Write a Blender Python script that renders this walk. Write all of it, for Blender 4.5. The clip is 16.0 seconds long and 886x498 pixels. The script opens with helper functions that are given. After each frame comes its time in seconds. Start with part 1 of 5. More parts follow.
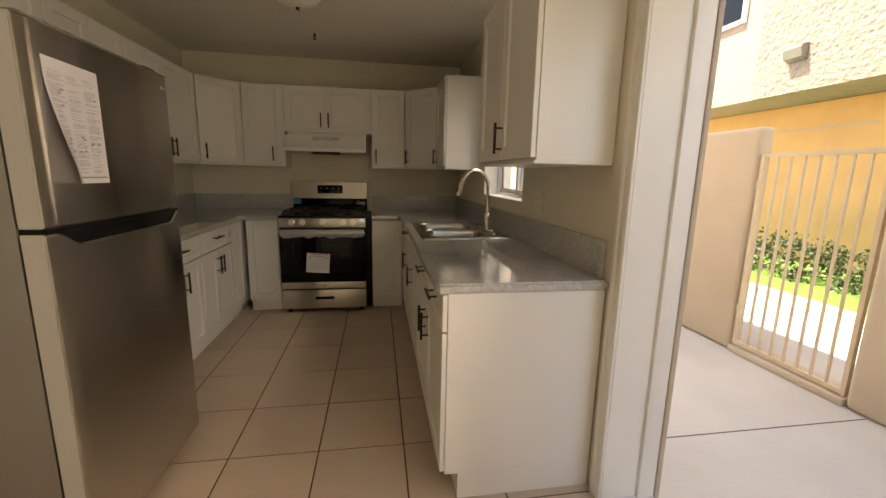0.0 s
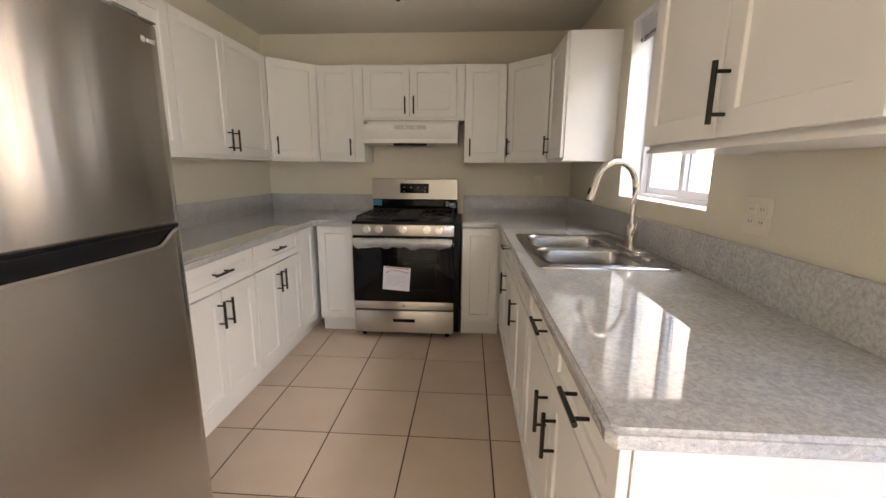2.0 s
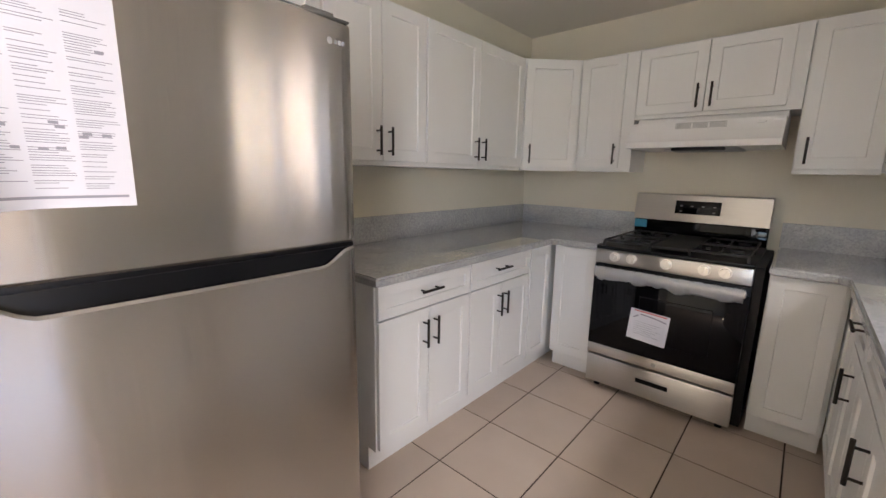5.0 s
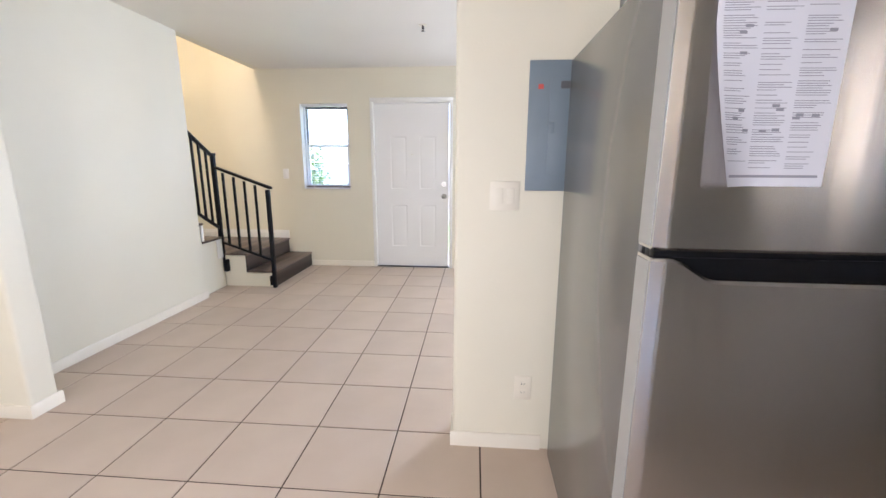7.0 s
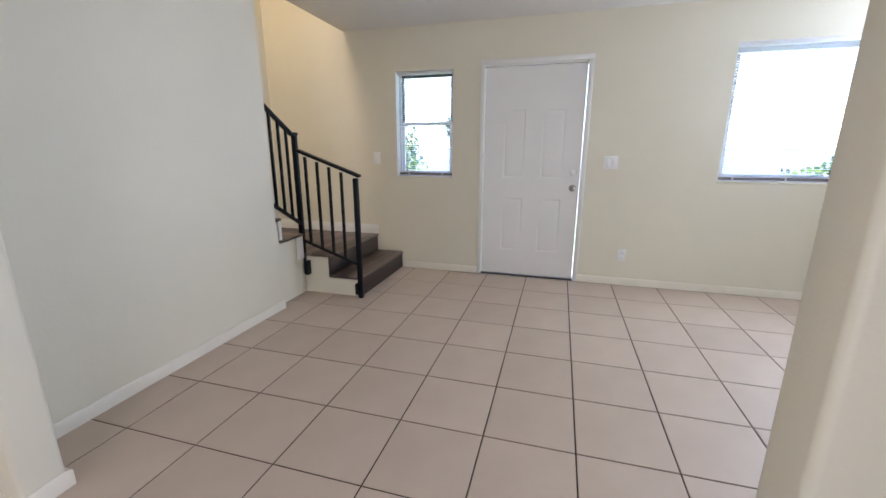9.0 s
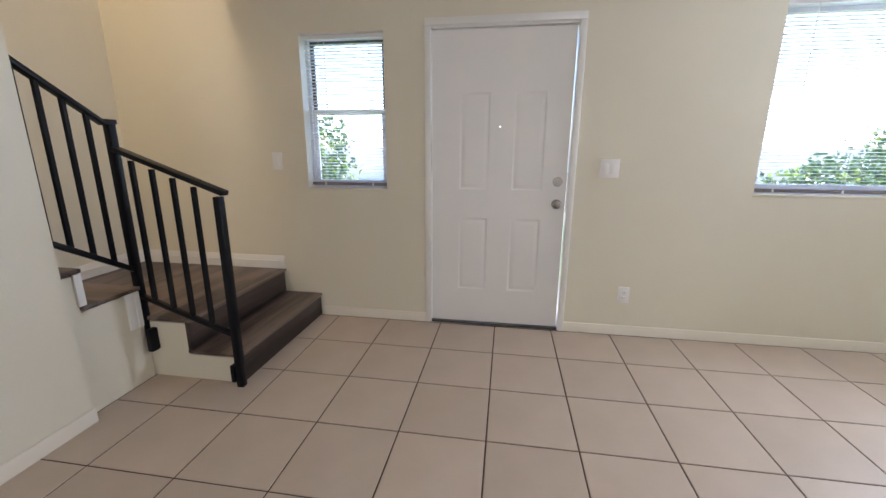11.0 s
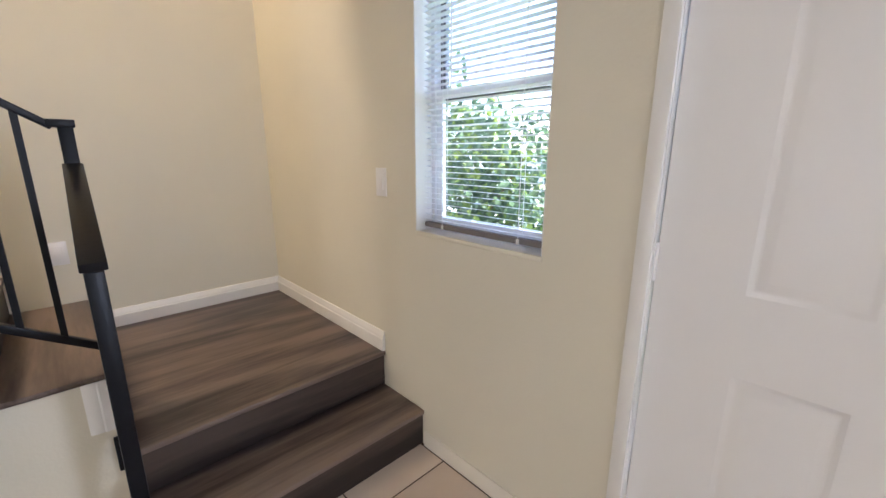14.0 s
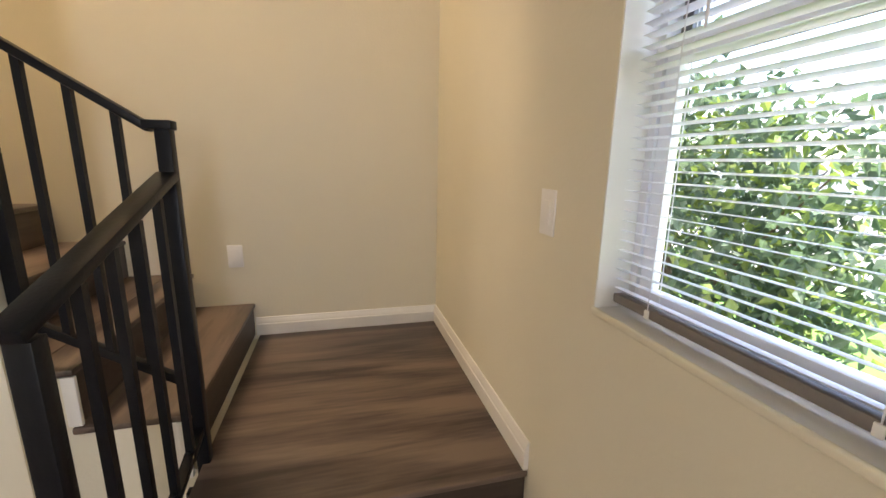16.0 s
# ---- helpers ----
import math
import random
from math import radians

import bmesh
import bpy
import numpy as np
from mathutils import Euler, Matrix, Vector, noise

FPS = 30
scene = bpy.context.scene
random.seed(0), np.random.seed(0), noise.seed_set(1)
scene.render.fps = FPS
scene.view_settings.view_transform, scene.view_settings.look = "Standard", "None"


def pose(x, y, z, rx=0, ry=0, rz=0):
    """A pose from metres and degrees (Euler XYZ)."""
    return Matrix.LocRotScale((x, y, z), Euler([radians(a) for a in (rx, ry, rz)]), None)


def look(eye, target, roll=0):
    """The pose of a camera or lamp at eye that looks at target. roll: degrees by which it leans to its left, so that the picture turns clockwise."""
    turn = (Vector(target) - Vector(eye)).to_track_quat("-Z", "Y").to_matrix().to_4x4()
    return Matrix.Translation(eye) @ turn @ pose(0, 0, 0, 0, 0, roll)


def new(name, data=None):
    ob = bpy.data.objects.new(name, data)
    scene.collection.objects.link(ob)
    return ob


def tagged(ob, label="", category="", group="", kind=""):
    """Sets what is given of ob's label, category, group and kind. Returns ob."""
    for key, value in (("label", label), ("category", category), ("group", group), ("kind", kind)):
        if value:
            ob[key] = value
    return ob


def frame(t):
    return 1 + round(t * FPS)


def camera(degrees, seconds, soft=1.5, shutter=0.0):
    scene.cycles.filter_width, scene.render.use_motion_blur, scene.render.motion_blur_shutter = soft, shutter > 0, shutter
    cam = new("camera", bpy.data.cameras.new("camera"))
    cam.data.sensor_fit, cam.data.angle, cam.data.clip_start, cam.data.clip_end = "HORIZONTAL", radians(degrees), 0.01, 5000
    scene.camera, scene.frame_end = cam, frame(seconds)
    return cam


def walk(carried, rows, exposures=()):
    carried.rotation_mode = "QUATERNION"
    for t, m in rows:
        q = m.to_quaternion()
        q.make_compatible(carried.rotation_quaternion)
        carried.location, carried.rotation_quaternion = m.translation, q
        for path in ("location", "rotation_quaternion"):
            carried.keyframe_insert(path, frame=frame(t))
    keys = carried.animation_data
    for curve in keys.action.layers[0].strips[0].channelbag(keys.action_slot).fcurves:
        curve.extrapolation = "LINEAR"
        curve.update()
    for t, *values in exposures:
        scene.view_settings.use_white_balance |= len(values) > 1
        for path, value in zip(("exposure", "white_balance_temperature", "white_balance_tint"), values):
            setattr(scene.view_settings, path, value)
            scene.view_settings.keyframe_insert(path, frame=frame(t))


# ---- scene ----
import collections

cam = camera(95.7, 16.0)
PATH = [
    (0, (0.323, 0.816, 1.307), (0.642, 2.757, 0.942), 1.2),
    (0.5, (0.378, 1.031, 1.297), (0.497, 2.993, 0.926), 1.1),
    (1, (0.396, 1.251, 1.298), (0.378, 3.213, 0.912), 0.8),
    (1.5, (0.342, 1.473, 1.305), (0.255, 3.434, 0.922), 0.5),
    (2, (0.31, 1.645, 1.302), (0.187, 3.602, 0.91), 0.4),
    (2.5, (0.324, 1.856, 1.317), (0.155, 3.81, 0.924), -0.0),
    (3, (0.292, 2.014, 1.305), (0.095, 3.966, 0.916), 0.5),
    (5.5, (0.352, 2.16, 1.329), (-1.281, 3.251, 0.951), 0.7),
    (6, (0.334, 2.068, 1.324), (-1.519, 2.717, 0.944), 0.3),
    (6.5, (0.309, 1.893, 1.3), (-1.640, 2.148, 0.932), 0.3),
    (7, (0.2, 1.726, 1.291), (-1.753, 1.575, 0.887), 0.2),
    (7.5, (0.022, 1.612, 1.277), (-1.885, 1.189, 0.847), 0.1),
    (8, (-0.22, 1.5, 1.295), (-2.077, 0.917, 0.837), -0.1),
    (8.5, (-0.479, 1.35, 1.3), (-2.323, 0.742, 0.822), -0.2),
    (9, (-0.786, 1.216, 1.276), (-2.654, 0.684, 0.796), 0.1),
    (9.5, (-1.097, 1.148, 1.284), (-2.996, 0.735, 0.811), 0.2),
    (10, (-1.393, 1.071, 1.276), (-3.315, 0.796, 0.796), 0.4),
    (12.5, (-2.975, 0.966, 1.288), (-4.817, 0.357, 0.801), -0.4),
    (13, (-3.251, 0.921, 1.294), (-4.997, 0.07, 0.814), -0.3),
    (13.5, (-3.518, 0.853, 1.288), (-5.098, -0.284, 0.83), -0.2),
    (14, (-3.777, 0.814, 1.319), (-5.13, -0.584, 0.853), 0.2),
    (14.5, (-3.962, 0.757, 1.309), (-5.082, -0.841, 0.869), 0.6),
    (15, (-4.109, 0.628, 1.313), (-4.995, -1.117, 0.9), 1.1),
    (15.5, (-4.221, 0.497, 1.319), (-4.883, -1.346, 0.916), 1.4),
    (16, (-4.286, 0.306, 1.321), (-4.779, -1.585, 0.897), 1.0),
]
EXPOSURES = [(0.0, 2.42, 8700, 14), (0.5, 2.68, 8400, 14), (1.0, 2.95, 7700, 15), (1.5, 3.35, 7050, 16), (2.0, 3.82, 6700, 16), (3.0, 3.97, 6400, 17), (5.5, 3.75, 5950, 17), (6.2, 3.5, 5850, 16), (7.0, 3.25, 5600, 16), (7.5, 3.1, 5650, 17), (8.5, 2.72, 5600, 17), (9.5, 2.45, 5500, 15), (10.0, 2.35, 5700, 17), (12.5, 2.68, 5900, 17), (14.0, 2.86, 5850, 18), (15.5, 2.75, 5950, 18), (16.0, 2.68, 6900, 17)]
walk(cam, [(t, look(eye, target, roll)) for t, eye, target, roll in PATH],
     exposures=EXPOSURES)

# ---- world and sun ----
SUN_EL, SUN_DIR = radians(66), Vector((0.86, -0.50))
world = bpy.data.worlds.new("sky")
scene.world = world
world.use_nodes = True
wn = world.node_tree.nodes
sky = wn.new("ShaderNodeTexSky")
sky.sky_type, sky.sun_disc = "NISHITA", False
toward = -SUN_DIR
sky.sun_elevation, sky.sun_rotation = SUN_EL, math.atan2(toward.x, toward.y)
world.node_tree.links.new(sky.outputs[0], wn["Background"].inputs[0])
wn["Background"].inputs[1].default_value = 0.15
sun = new("sun", bpy.data.lights.new("sun", "SUN"))
sun.data.energy, sun.data.angle, sun.data.color = 4.5, radians(0.5), (1.0, 0.95, 0.86)
sun.matrix_world = look((0, 0, 0), (SUN_DIR.x * math.cos(SUN_EL), SUN_DIR.y * math.cos(SUN_EL), -math.sin(SUN_EL)))

# unseen area lamp added to give the stairwell its warm light from upstairs
hall = new("upstairs_fill", bpy.data.lights.new("upstairs_fill", "AREA"))
hall.data.shape, hall.data.size, hall.data.energy, hall.data.color = "DISK", 1.4, 18, (1.0, 0.81, 0.56)
hall.matrix_world = pose(-2.2, -1.45, 4.9)


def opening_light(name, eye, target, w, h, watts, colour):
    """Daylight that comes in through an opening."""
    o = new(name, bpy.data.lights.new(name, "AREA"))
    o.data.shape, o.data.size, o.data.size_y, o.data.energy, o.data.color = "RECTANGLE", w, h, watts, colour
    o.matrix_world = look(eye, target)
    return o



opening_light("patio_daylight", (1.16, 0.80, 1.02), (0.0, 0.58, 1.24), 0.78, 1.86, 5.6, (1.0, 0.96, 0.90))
opening_light("front_daylight", (-4.72, 4.00, 1.56), (-3.72, 3.50, 2.00), 0.60, 1.02, 16, (0.80, 0.88, 1.0))
opening_light("sink_daylight", (1.90, 3.69, 2.62), (0.75, 3.69, 0.95), 1.1, 0.6, 6.0, (1.0, 0.97, 0.93))


# ---- materials ----
def material(name, colour, rough=0.5, metal=0.0, grain=0.0, scale=8.0, bump=0.0, bump_scale=60.0, coat=0.0, second=None, stretch=(1, 1, 1), per_object=0.0, spec=None):
    """A surface with a base colour that varies over two scales and a fine relief."""
    m = bpy.data.materials.new(name)
    m.use_nodes = True
    nt = m.node_tree
    n, l = nt.nodes, nt.links
    b = n["Principled BSDF"]
    b.inputs["Roughness"].default_value, b.inputs["Metallic"].default_value = rough, metal
    b.inputs["Coat Weight"].default_value = coat
    b.inputs["Coat Roughness"].default_value = 0.08
    if spec is not None:
        b.inputs["Specular IOR Level"].default_value = spec
    colour = (*colour, 1)
    tc = n.new("ShaderNodeTexCoord")
    mp = n.new("ShaderNodeMapping")
    mp.inputs["Scale"].default_value = stretch
    l.new(tc.outputs["Object"], mp.inputs[0])
    if grain:
        big = n.new("ShaderNodeTexNoise")
        big.inputs["Scale"].default_value, big.inputs["Detail"].default_value = scale, 6
        l.new(mp.outputs[0], big.inputs["Vector"])
        ramp = n.new("ShaderNodeMapRange")
        ramp.inputs["From Min"].default_value, ramp.inputs["From Max"].default_value = 0.3, 0.7
        l.new(big.outputs[0], ramp.inputs[0])
        mix = n.new("ShaderNodeMix")
        mix.data_type = "RGBA"
        mix.inputs["A"].default_value = colour
        mix.inputs["B"].default_value = (*second, 1) if second else (*[c * (1 - grain) for c in colour[:3]], 1)
        l.new(ramp.outputs[0], mix.inputs["Factor"])
        out = mix.outputs["Result"]
        if per_object:
            info = n.new("ShaderNodeObjectInfo")
            hsv = n.new("ShaderNodeHueSaturation")
            mr = n.new("ShaderNodeMapRange")
            mr.inputs["To Min"].default_value, mr.inputs["To Max"].default_value = 1 - per_object, 1 + per_object
            l.new(info.outputs["Random"], mr.inputs[0])
            l.new(mr.outputs[0], hsv.inputs["Value"])
            l.new(out, hsv.inputs["Color"])
            out = hsv.outputs[0]
        l.new(out, b.inputs["Base Color"])
    else:
        b.inputs["Base Color"].default_value = colour
    if bump:
        fine = n.new("ShaderNodeTexNoise")
        fine.inputs["Scale"].default_value, fine.inputs["Detail"].default_value = bump_scale, 4
        l.new(mp.outputs[0], fine.inputs["Vector"])
        bp = n.new("ShaderNodeBump")
        bp.inputs["Strength"].default_value, bp.inputs["Distance"].default_value = bump, 0.003
        l.new(fine.outputs[0], bp.inputs["Height"])
        l.new(bp.outputs[0], b.inputs["Normal"])
    return m


M_WALL = material("cream_wall_paint", (0.75, 0.70, 0.568), 0.55, grain=0.05, scale=1.5, bump=0.25, bump_scale=90)
M_CEIL = material("ceiling_paint", (0.74, 0.70, 0.62), 0.6, grain=0.04, scale=1.2, bump=0.3, bump_scale=70)
M_TRIM = material("white_trim_paint", (0.80, 0.78, 0.74), 0.35, grain=0.04, scale=5)
M_BASE = material("cream_baseboard_paint", (0.79, 0.73, 0.62), 0.4, grain=0.05, scale=5)
M_DOOR = material("white_door_paint", (0.80, 0.78, 0.76), 0.38, grain=0.03, scale=3, bump=0.1, bump_scale=200)
M_CAB = material("white_cabinet_paint", (0.78, 0.77, 0.74), 0.32, grain=0.03, scale=2.5, bump=0.05, bump_scale=40)
M_TILE = material("beige_floor_tile", (0.585, 0.475, 0.38), 0.46, spec=0.22, grain=0.1, scale=3.0, second=(0.53, 0.425, 0.335), bump=0.12, bump_scale=14, per_object=0.05)
M_GROUT = material("brown_grout", (0.085, 0.055, 0.040), 0.9, grain=0.3, scale=30)
M_BLACK = material("black_plastic", (0.004, 0.004, 0.005), 0.35, spec=0.2)
M_BRONZE = material("dark_bronze", (0.03, 0.024, 0.02), 0.38, 0.6, grain=0.2, scale=60)
M_RAIL = material("black_painted_iron", (0.005, 0.006, 0.009), 0.36, spec=0.2, grain=0.3, scale=30, bump=0.15, bump_scale=120)
M_STEEL = material("brushed_stainless_steel", (0.60, 0.58, 0.56), 0.19, 1.0, grain=0.06, scale=300, stretch=(1, 1, 0.02), bump=0.32, bump_scale=9)


def brushed(m, amount=0.95):
    """Highlights drawn out upwards, as on sheet brushed crosswise."""
    n, l = m.node_tree.nodes, m.node_tree.links
    up = n.new("ShaderNodeCombineXYZ")
    up.inputs[2].default_value = 1
    n["Principled BSDF"].inputs["Anisotropic"].default_value = amount
    l.new(up.outputs[0], n["Principled BSDF"].inputs["Tangent"])


brushed(M_STEEL)
M_STEELH = material("brushed_steel_sheet", (0.60, 0.58, 0.55), 0.3, 1.0, grain=0.06, scale=200, stretch=(0.02, 1, 1))
brushed(M_STEELH)
M_SINK = material("satin_steel", (0.36, 0.35, 0.34), 0.18, 1.0, grain=0.08, scale=60, stretch=(1, 0.05, 1))
M_BOWL = material("brushed_bowl_steel", (0.42, 0.405, 0.39), 0.24, 1.0, grain=0.08, scale=60, stretch=(1, 0.05, 1))
M_CHROME = material("brushed_nickel", (0.60, 0.57, 0.53), 0.22, 1.0)
M_FRSIDE = material("grey_coated_steel", (0.27, 0.265, 0.25), 0.24, 0.6, grain=0.06, scale=6, bump=0.03, bump_scale=300)
M_KNOB = material("satin_silver", (0.86, 0.84, 0.80), 0.30, 1.0)
M_PANEL = material("blue_grey_enamel", (0.17, 0.21, 0.25), 0.45, grain=0.08, scale=12)
M_PLATE = material("cream_plastic", (0.78, 0.72, 0.60), 0.35)
M_WPLATE = material("white_plastic", (0.82, 0.80, 0.78), 0.35)
M_PAPER = material("white_paper", (0.70, 0.69, 0.73), 0.8, grain=0.03, scale=10)
M_INK = material("grey_ink", (0.30, 0.29, 0.33), 0.8)
M_INKD = material("dark_ink", (0.10, 0.10, 0.12), 0.8)
M_RED = material("red_print", (0.55, 0.08, 0.06), 0.6)
M_BLUE = material("blue_tape", (0.05, 0.28, 0.45), 0.5)
M_ENAMEL = material("white_enamel", (0.80, 0.79, 0.77), 0.25)
M_GREYV = material("grey_vent", (0.35, 0.35, 0.34), 0.5)
M_EDGE = material("silver_grey_paint", (0.42, 0.41, 0.39), 0.5, 0.2)
M_LOCK = material("worn_satin_nickel", (0.34, 0.32, 0.29), 0.28, 1.0)
# blind bottom rails: the shade on their face is put into this colour
M_SHADEDRAIL = material("shade_taupe_vinyl", (0.20, 0.175, 0.165), 0.5)
M_BGLASS = material("black_oven_glass", (0.003, 0.003, 0.004), 0.06, spec=0.2)
M_IRON = material("cast_iron", (0.010, 0.010, 0.010), 0.6, bump=0.3, bump_scale=200)
M_BLIND = material("white_blind_slat", (0.80, 0.80, 0.82), 0.4)
M_ALU = material("white_window_vinyl", (0.78, 0.78, 0.80), 0.35)
M_ALUD = material("dark_window_metal", (0.12, 0.12, 0.13), 0.4, 0.5)
M_CONC = material("concrete", (0.50, 0.48, 0.45), 0.85, grain=0.2, scale=1.2, bump=0.4, bump_scale=50)
M_UPPER = material("pinkish_stucco", (0.34, 0.27, 0.22), 0.9, grain=0.12, scale=4, bump=0.6, bump_scale=25)
M_STUC = material("rough_stucco", (0.32, 0.265, 0.21), 0.9, grain=0.2, scale=8, bump=1.0, bump_scale=16)
M_STUC.node_tree.nodes["Bump"].inputs["Distance"].default_value = 0.05
M_STUCS = material("smooth_cream_stucco", (0.50, 0.41, 0.32), 0.9, grain=0.1, scale=3, bump=0.5, bump_scale=40)
M_PALE = material("whitewashed_wall", (0.75, 0.73, 0.71), 0.9, grain=0.06, scale=2)
M_OCHRE = material("ochre_stucco", (0.62, 0.37, 0.16), 0.9, grain=0.12, scale=2, bump=0.5, bump_scale=30)
M_GATE = material("tan_iron_paint", (0.55, 0.45, 0.33), 0.4, grain=0.1, scale=20)
M_GRASS = material("grass", (0.10, 0.22, 0.03), 0.9, grain=0.5, scale=12, bump=0.8, bump_scale=80)
M_DIRT = material("dry_soil", (0.42, 0.36, 0.28), 0.95, grain=0.3, scale=3, bump=0.8, bump_scale=30)
M_ROAD = material("asphalt", (0.16, 0.155, 0.15), 0.9, grain=0.2, scale=8)
M_BARK = material("bark", (0.16, 0.11, 0.07), 0.9, grain=0.4, scale=20, bump=0.8, bump_scale=40)
M_ROOF = material("roof_shingle", (0.18, 0.13, 0.10), 0.9, grain=0.3, scale=10)


def leaf_material(name, colour):
    m = material(name, colour, 0.45, grain=0.45, scale=9)
    b = m.node_tree.nodes["Principled BSDF"]
    b.inputs["Transmission Weight"].default_value = 0.0
    b.inputs["Subsurface Weight"].default_value = 0.0
    n, l = m.node_tree.nodes, m.node_tree.links
    tr = n.new("ShaderNodeBsdfTranslucent")
    tr.inputs[0].default_value = (colour[0] * 1.4, colour[1] * 1.45, colour[2] * 1.0, 1)
    mx = n.new("ShaderNodeMixShader")
    mx.inputs[0].default_value = 0.35
    l.new(b.outputs[0], mx.inputs[1])
    l.new(tr.outputs[0], mx.inputs[2])
    l.new(mx.outputs[0], n["Material Output"].inputs[0])
    return m


M_LEAF = leaf_material("green_leaf", (0.09, 0.14, 0.10))
M_HEDGE = leaf_material("dark_hedge_leaf", (0.035, 0.05, 0.02))
M_LEAF2 = leaf_material("yellow_green_leaf", (0.20, 0.27, 0.08))


def glass_material():
    m = bpy.data.materials.new("window_glass")
    m.use_nodes = True
    n, l = m.node_tree.nodes, m.node_tree.links
    tr, gl, mx, lw, fr = n.new("ShaderNodeBsdfTransparent"), n.new("ShaderNodeBsdfGlossy"), n.new("ShaderNodeMixShader"), n.new("ShaderNodeLayerWeight"), n.new("ShaderNodeMath")
    fr.operation, fr.inputs[1].default_value = "POWER", 4.0
    l.new(lw.outputs["Facing"], fr.inputs[0])
    gl.inputs["Roughness"].default_value = 0.02
    tr.inputs[0].default_value = (0.95, 0.97, 0.98, 1)
    l.new(fr.outputs[0], mx.inputs[0]), l.new(tr.outputs[0], mx.inputs[1]), l.new(gl.outputs[0], mx.inputs[2])
    l.new(mx.outputs[0], n["Material Output"].inputs[0])
    return m


M_GLASS = glass_material()


def granite():
    m = material("grey_speckled_quartz", (0.5, 0.5, 0.5), 0.045, grain=0.1, scale=8, coat=1.0)
    n, l = m.node_tree.nodes, m.node_tree.links
    n["Principled BSDF"].inputs["Coat Roughness"].default_value = 0.02
    # upright faces keep a rough, chiselled look
    geo, sep, up, chip, relief = n.new("ShaderNodeNewGeometry"), n.new("ShaderNodeSeparateXYZ"), n.new("ShaderNodeMapRange"), n.new("ShaderNodeTexNoise"), n.new("ShaderNodeBump")
    chip.inputs["Scale"].default_value, chip.inputs["Detail"].default_value = 75, 5
    up.inputs["From Min"].default_value, up.inputs["From Max"].default_value = 0.95, 0.6
    relief.inputs["Distance"].default_value = 0.006
    tco = n.new("ShaderNodeTexCoord")
    l.new(tco.outputs["Object"], chip.inputs["Vector"])
    l.new(geo.outputs["True Normal"], sep.inputs[0])
    l.new(sep.outputs["Z"], up.inputs[0])
    l.new(up.outputs[0], relief.inputs["Strength"])
    l.new(chip.outputs[0], relief.inputs["Height"])
    l.new(relief.outputs[0], n["Principled BSDF"].inputs["Normal"])
    l.new(relief.outputs[0], n["Principled BSDF"].inputs["Coat Normal"])
    tc = n.new("ShaderNodeTexCoord")
    a, v, c = n.new("ShaderNodeTexNoise"), n.new("ShaderNodeTexNoise"), n.new("ShaderNodeTexNoise")
    a.inputs["Scale"].default_value, a.inputs["Detail"].default_value = 85, 9
    a.inputs["Distortion"].default_value = 0.6
    v.inputs["Scale"].default_value, v.inputs["Detail"].default_value = 420, 3
    c.inputs["Scale"].default_value, c.inputs["Detail"].default_value = 9, 4
    for x in (a, v, c):
        l.new(tc.outputs["Object"], x.inputs["Vector"])
    r1, r2, r3 = n.new("ShaderNodeValToRGB"), n.new("ShaderNodeValToRGB"), n.new("ShaderNodeValToRGB")
    for r, p0, c0, p1, c1 in ((r1, 0.36, (0.39, 0.39, 0.39), 0.62, (0.52, 0.52, 0.505)), (r2, 0.36, (0.90, 0.90, 0.90), 0.62, (1.08, 1.08, 1.08)), (r3, 0.35, (0.93, 0.93, 0.95), 0.65, (1.05, 1.05, 1.04))):
        r.color_ramp.elements[0].position, r.color_ramp.elements[0].color = p0, (*c0, 1)
        r.color_ramp.elements[1].position, r.color_ramp.elements[1].color = p1, (*c1, 1)
    l.new(a.outputs[0], r1.inputs[0]), l.new(v.outputs[0], r2.inputs[0]), l.new(c.outputs[0], r3.inputs[0])
    m1, m2 = n.new("ShaderNodeMix"), n.new("ShaderNodeMix")
    for x in (m1, m2):
        x.data_type, x.blend_type = "RGBA", "MULTIPLY"
        x.inputs["Factor"].default_value = 1
    l.new(r1.outputs[0], m1.inputs["A"]), l.new(r2.outputs[0], m1.inputs["B"])
    l.new(m1.outputs["Result"], m2.inputs["A"]), l.new(r3.outputs[0], m2.inputs["B"])
    l.new(m2.outputs["Result"], n["Principled BSDF"].inputs["Base Color"])
    return m


M_STONE = granite()


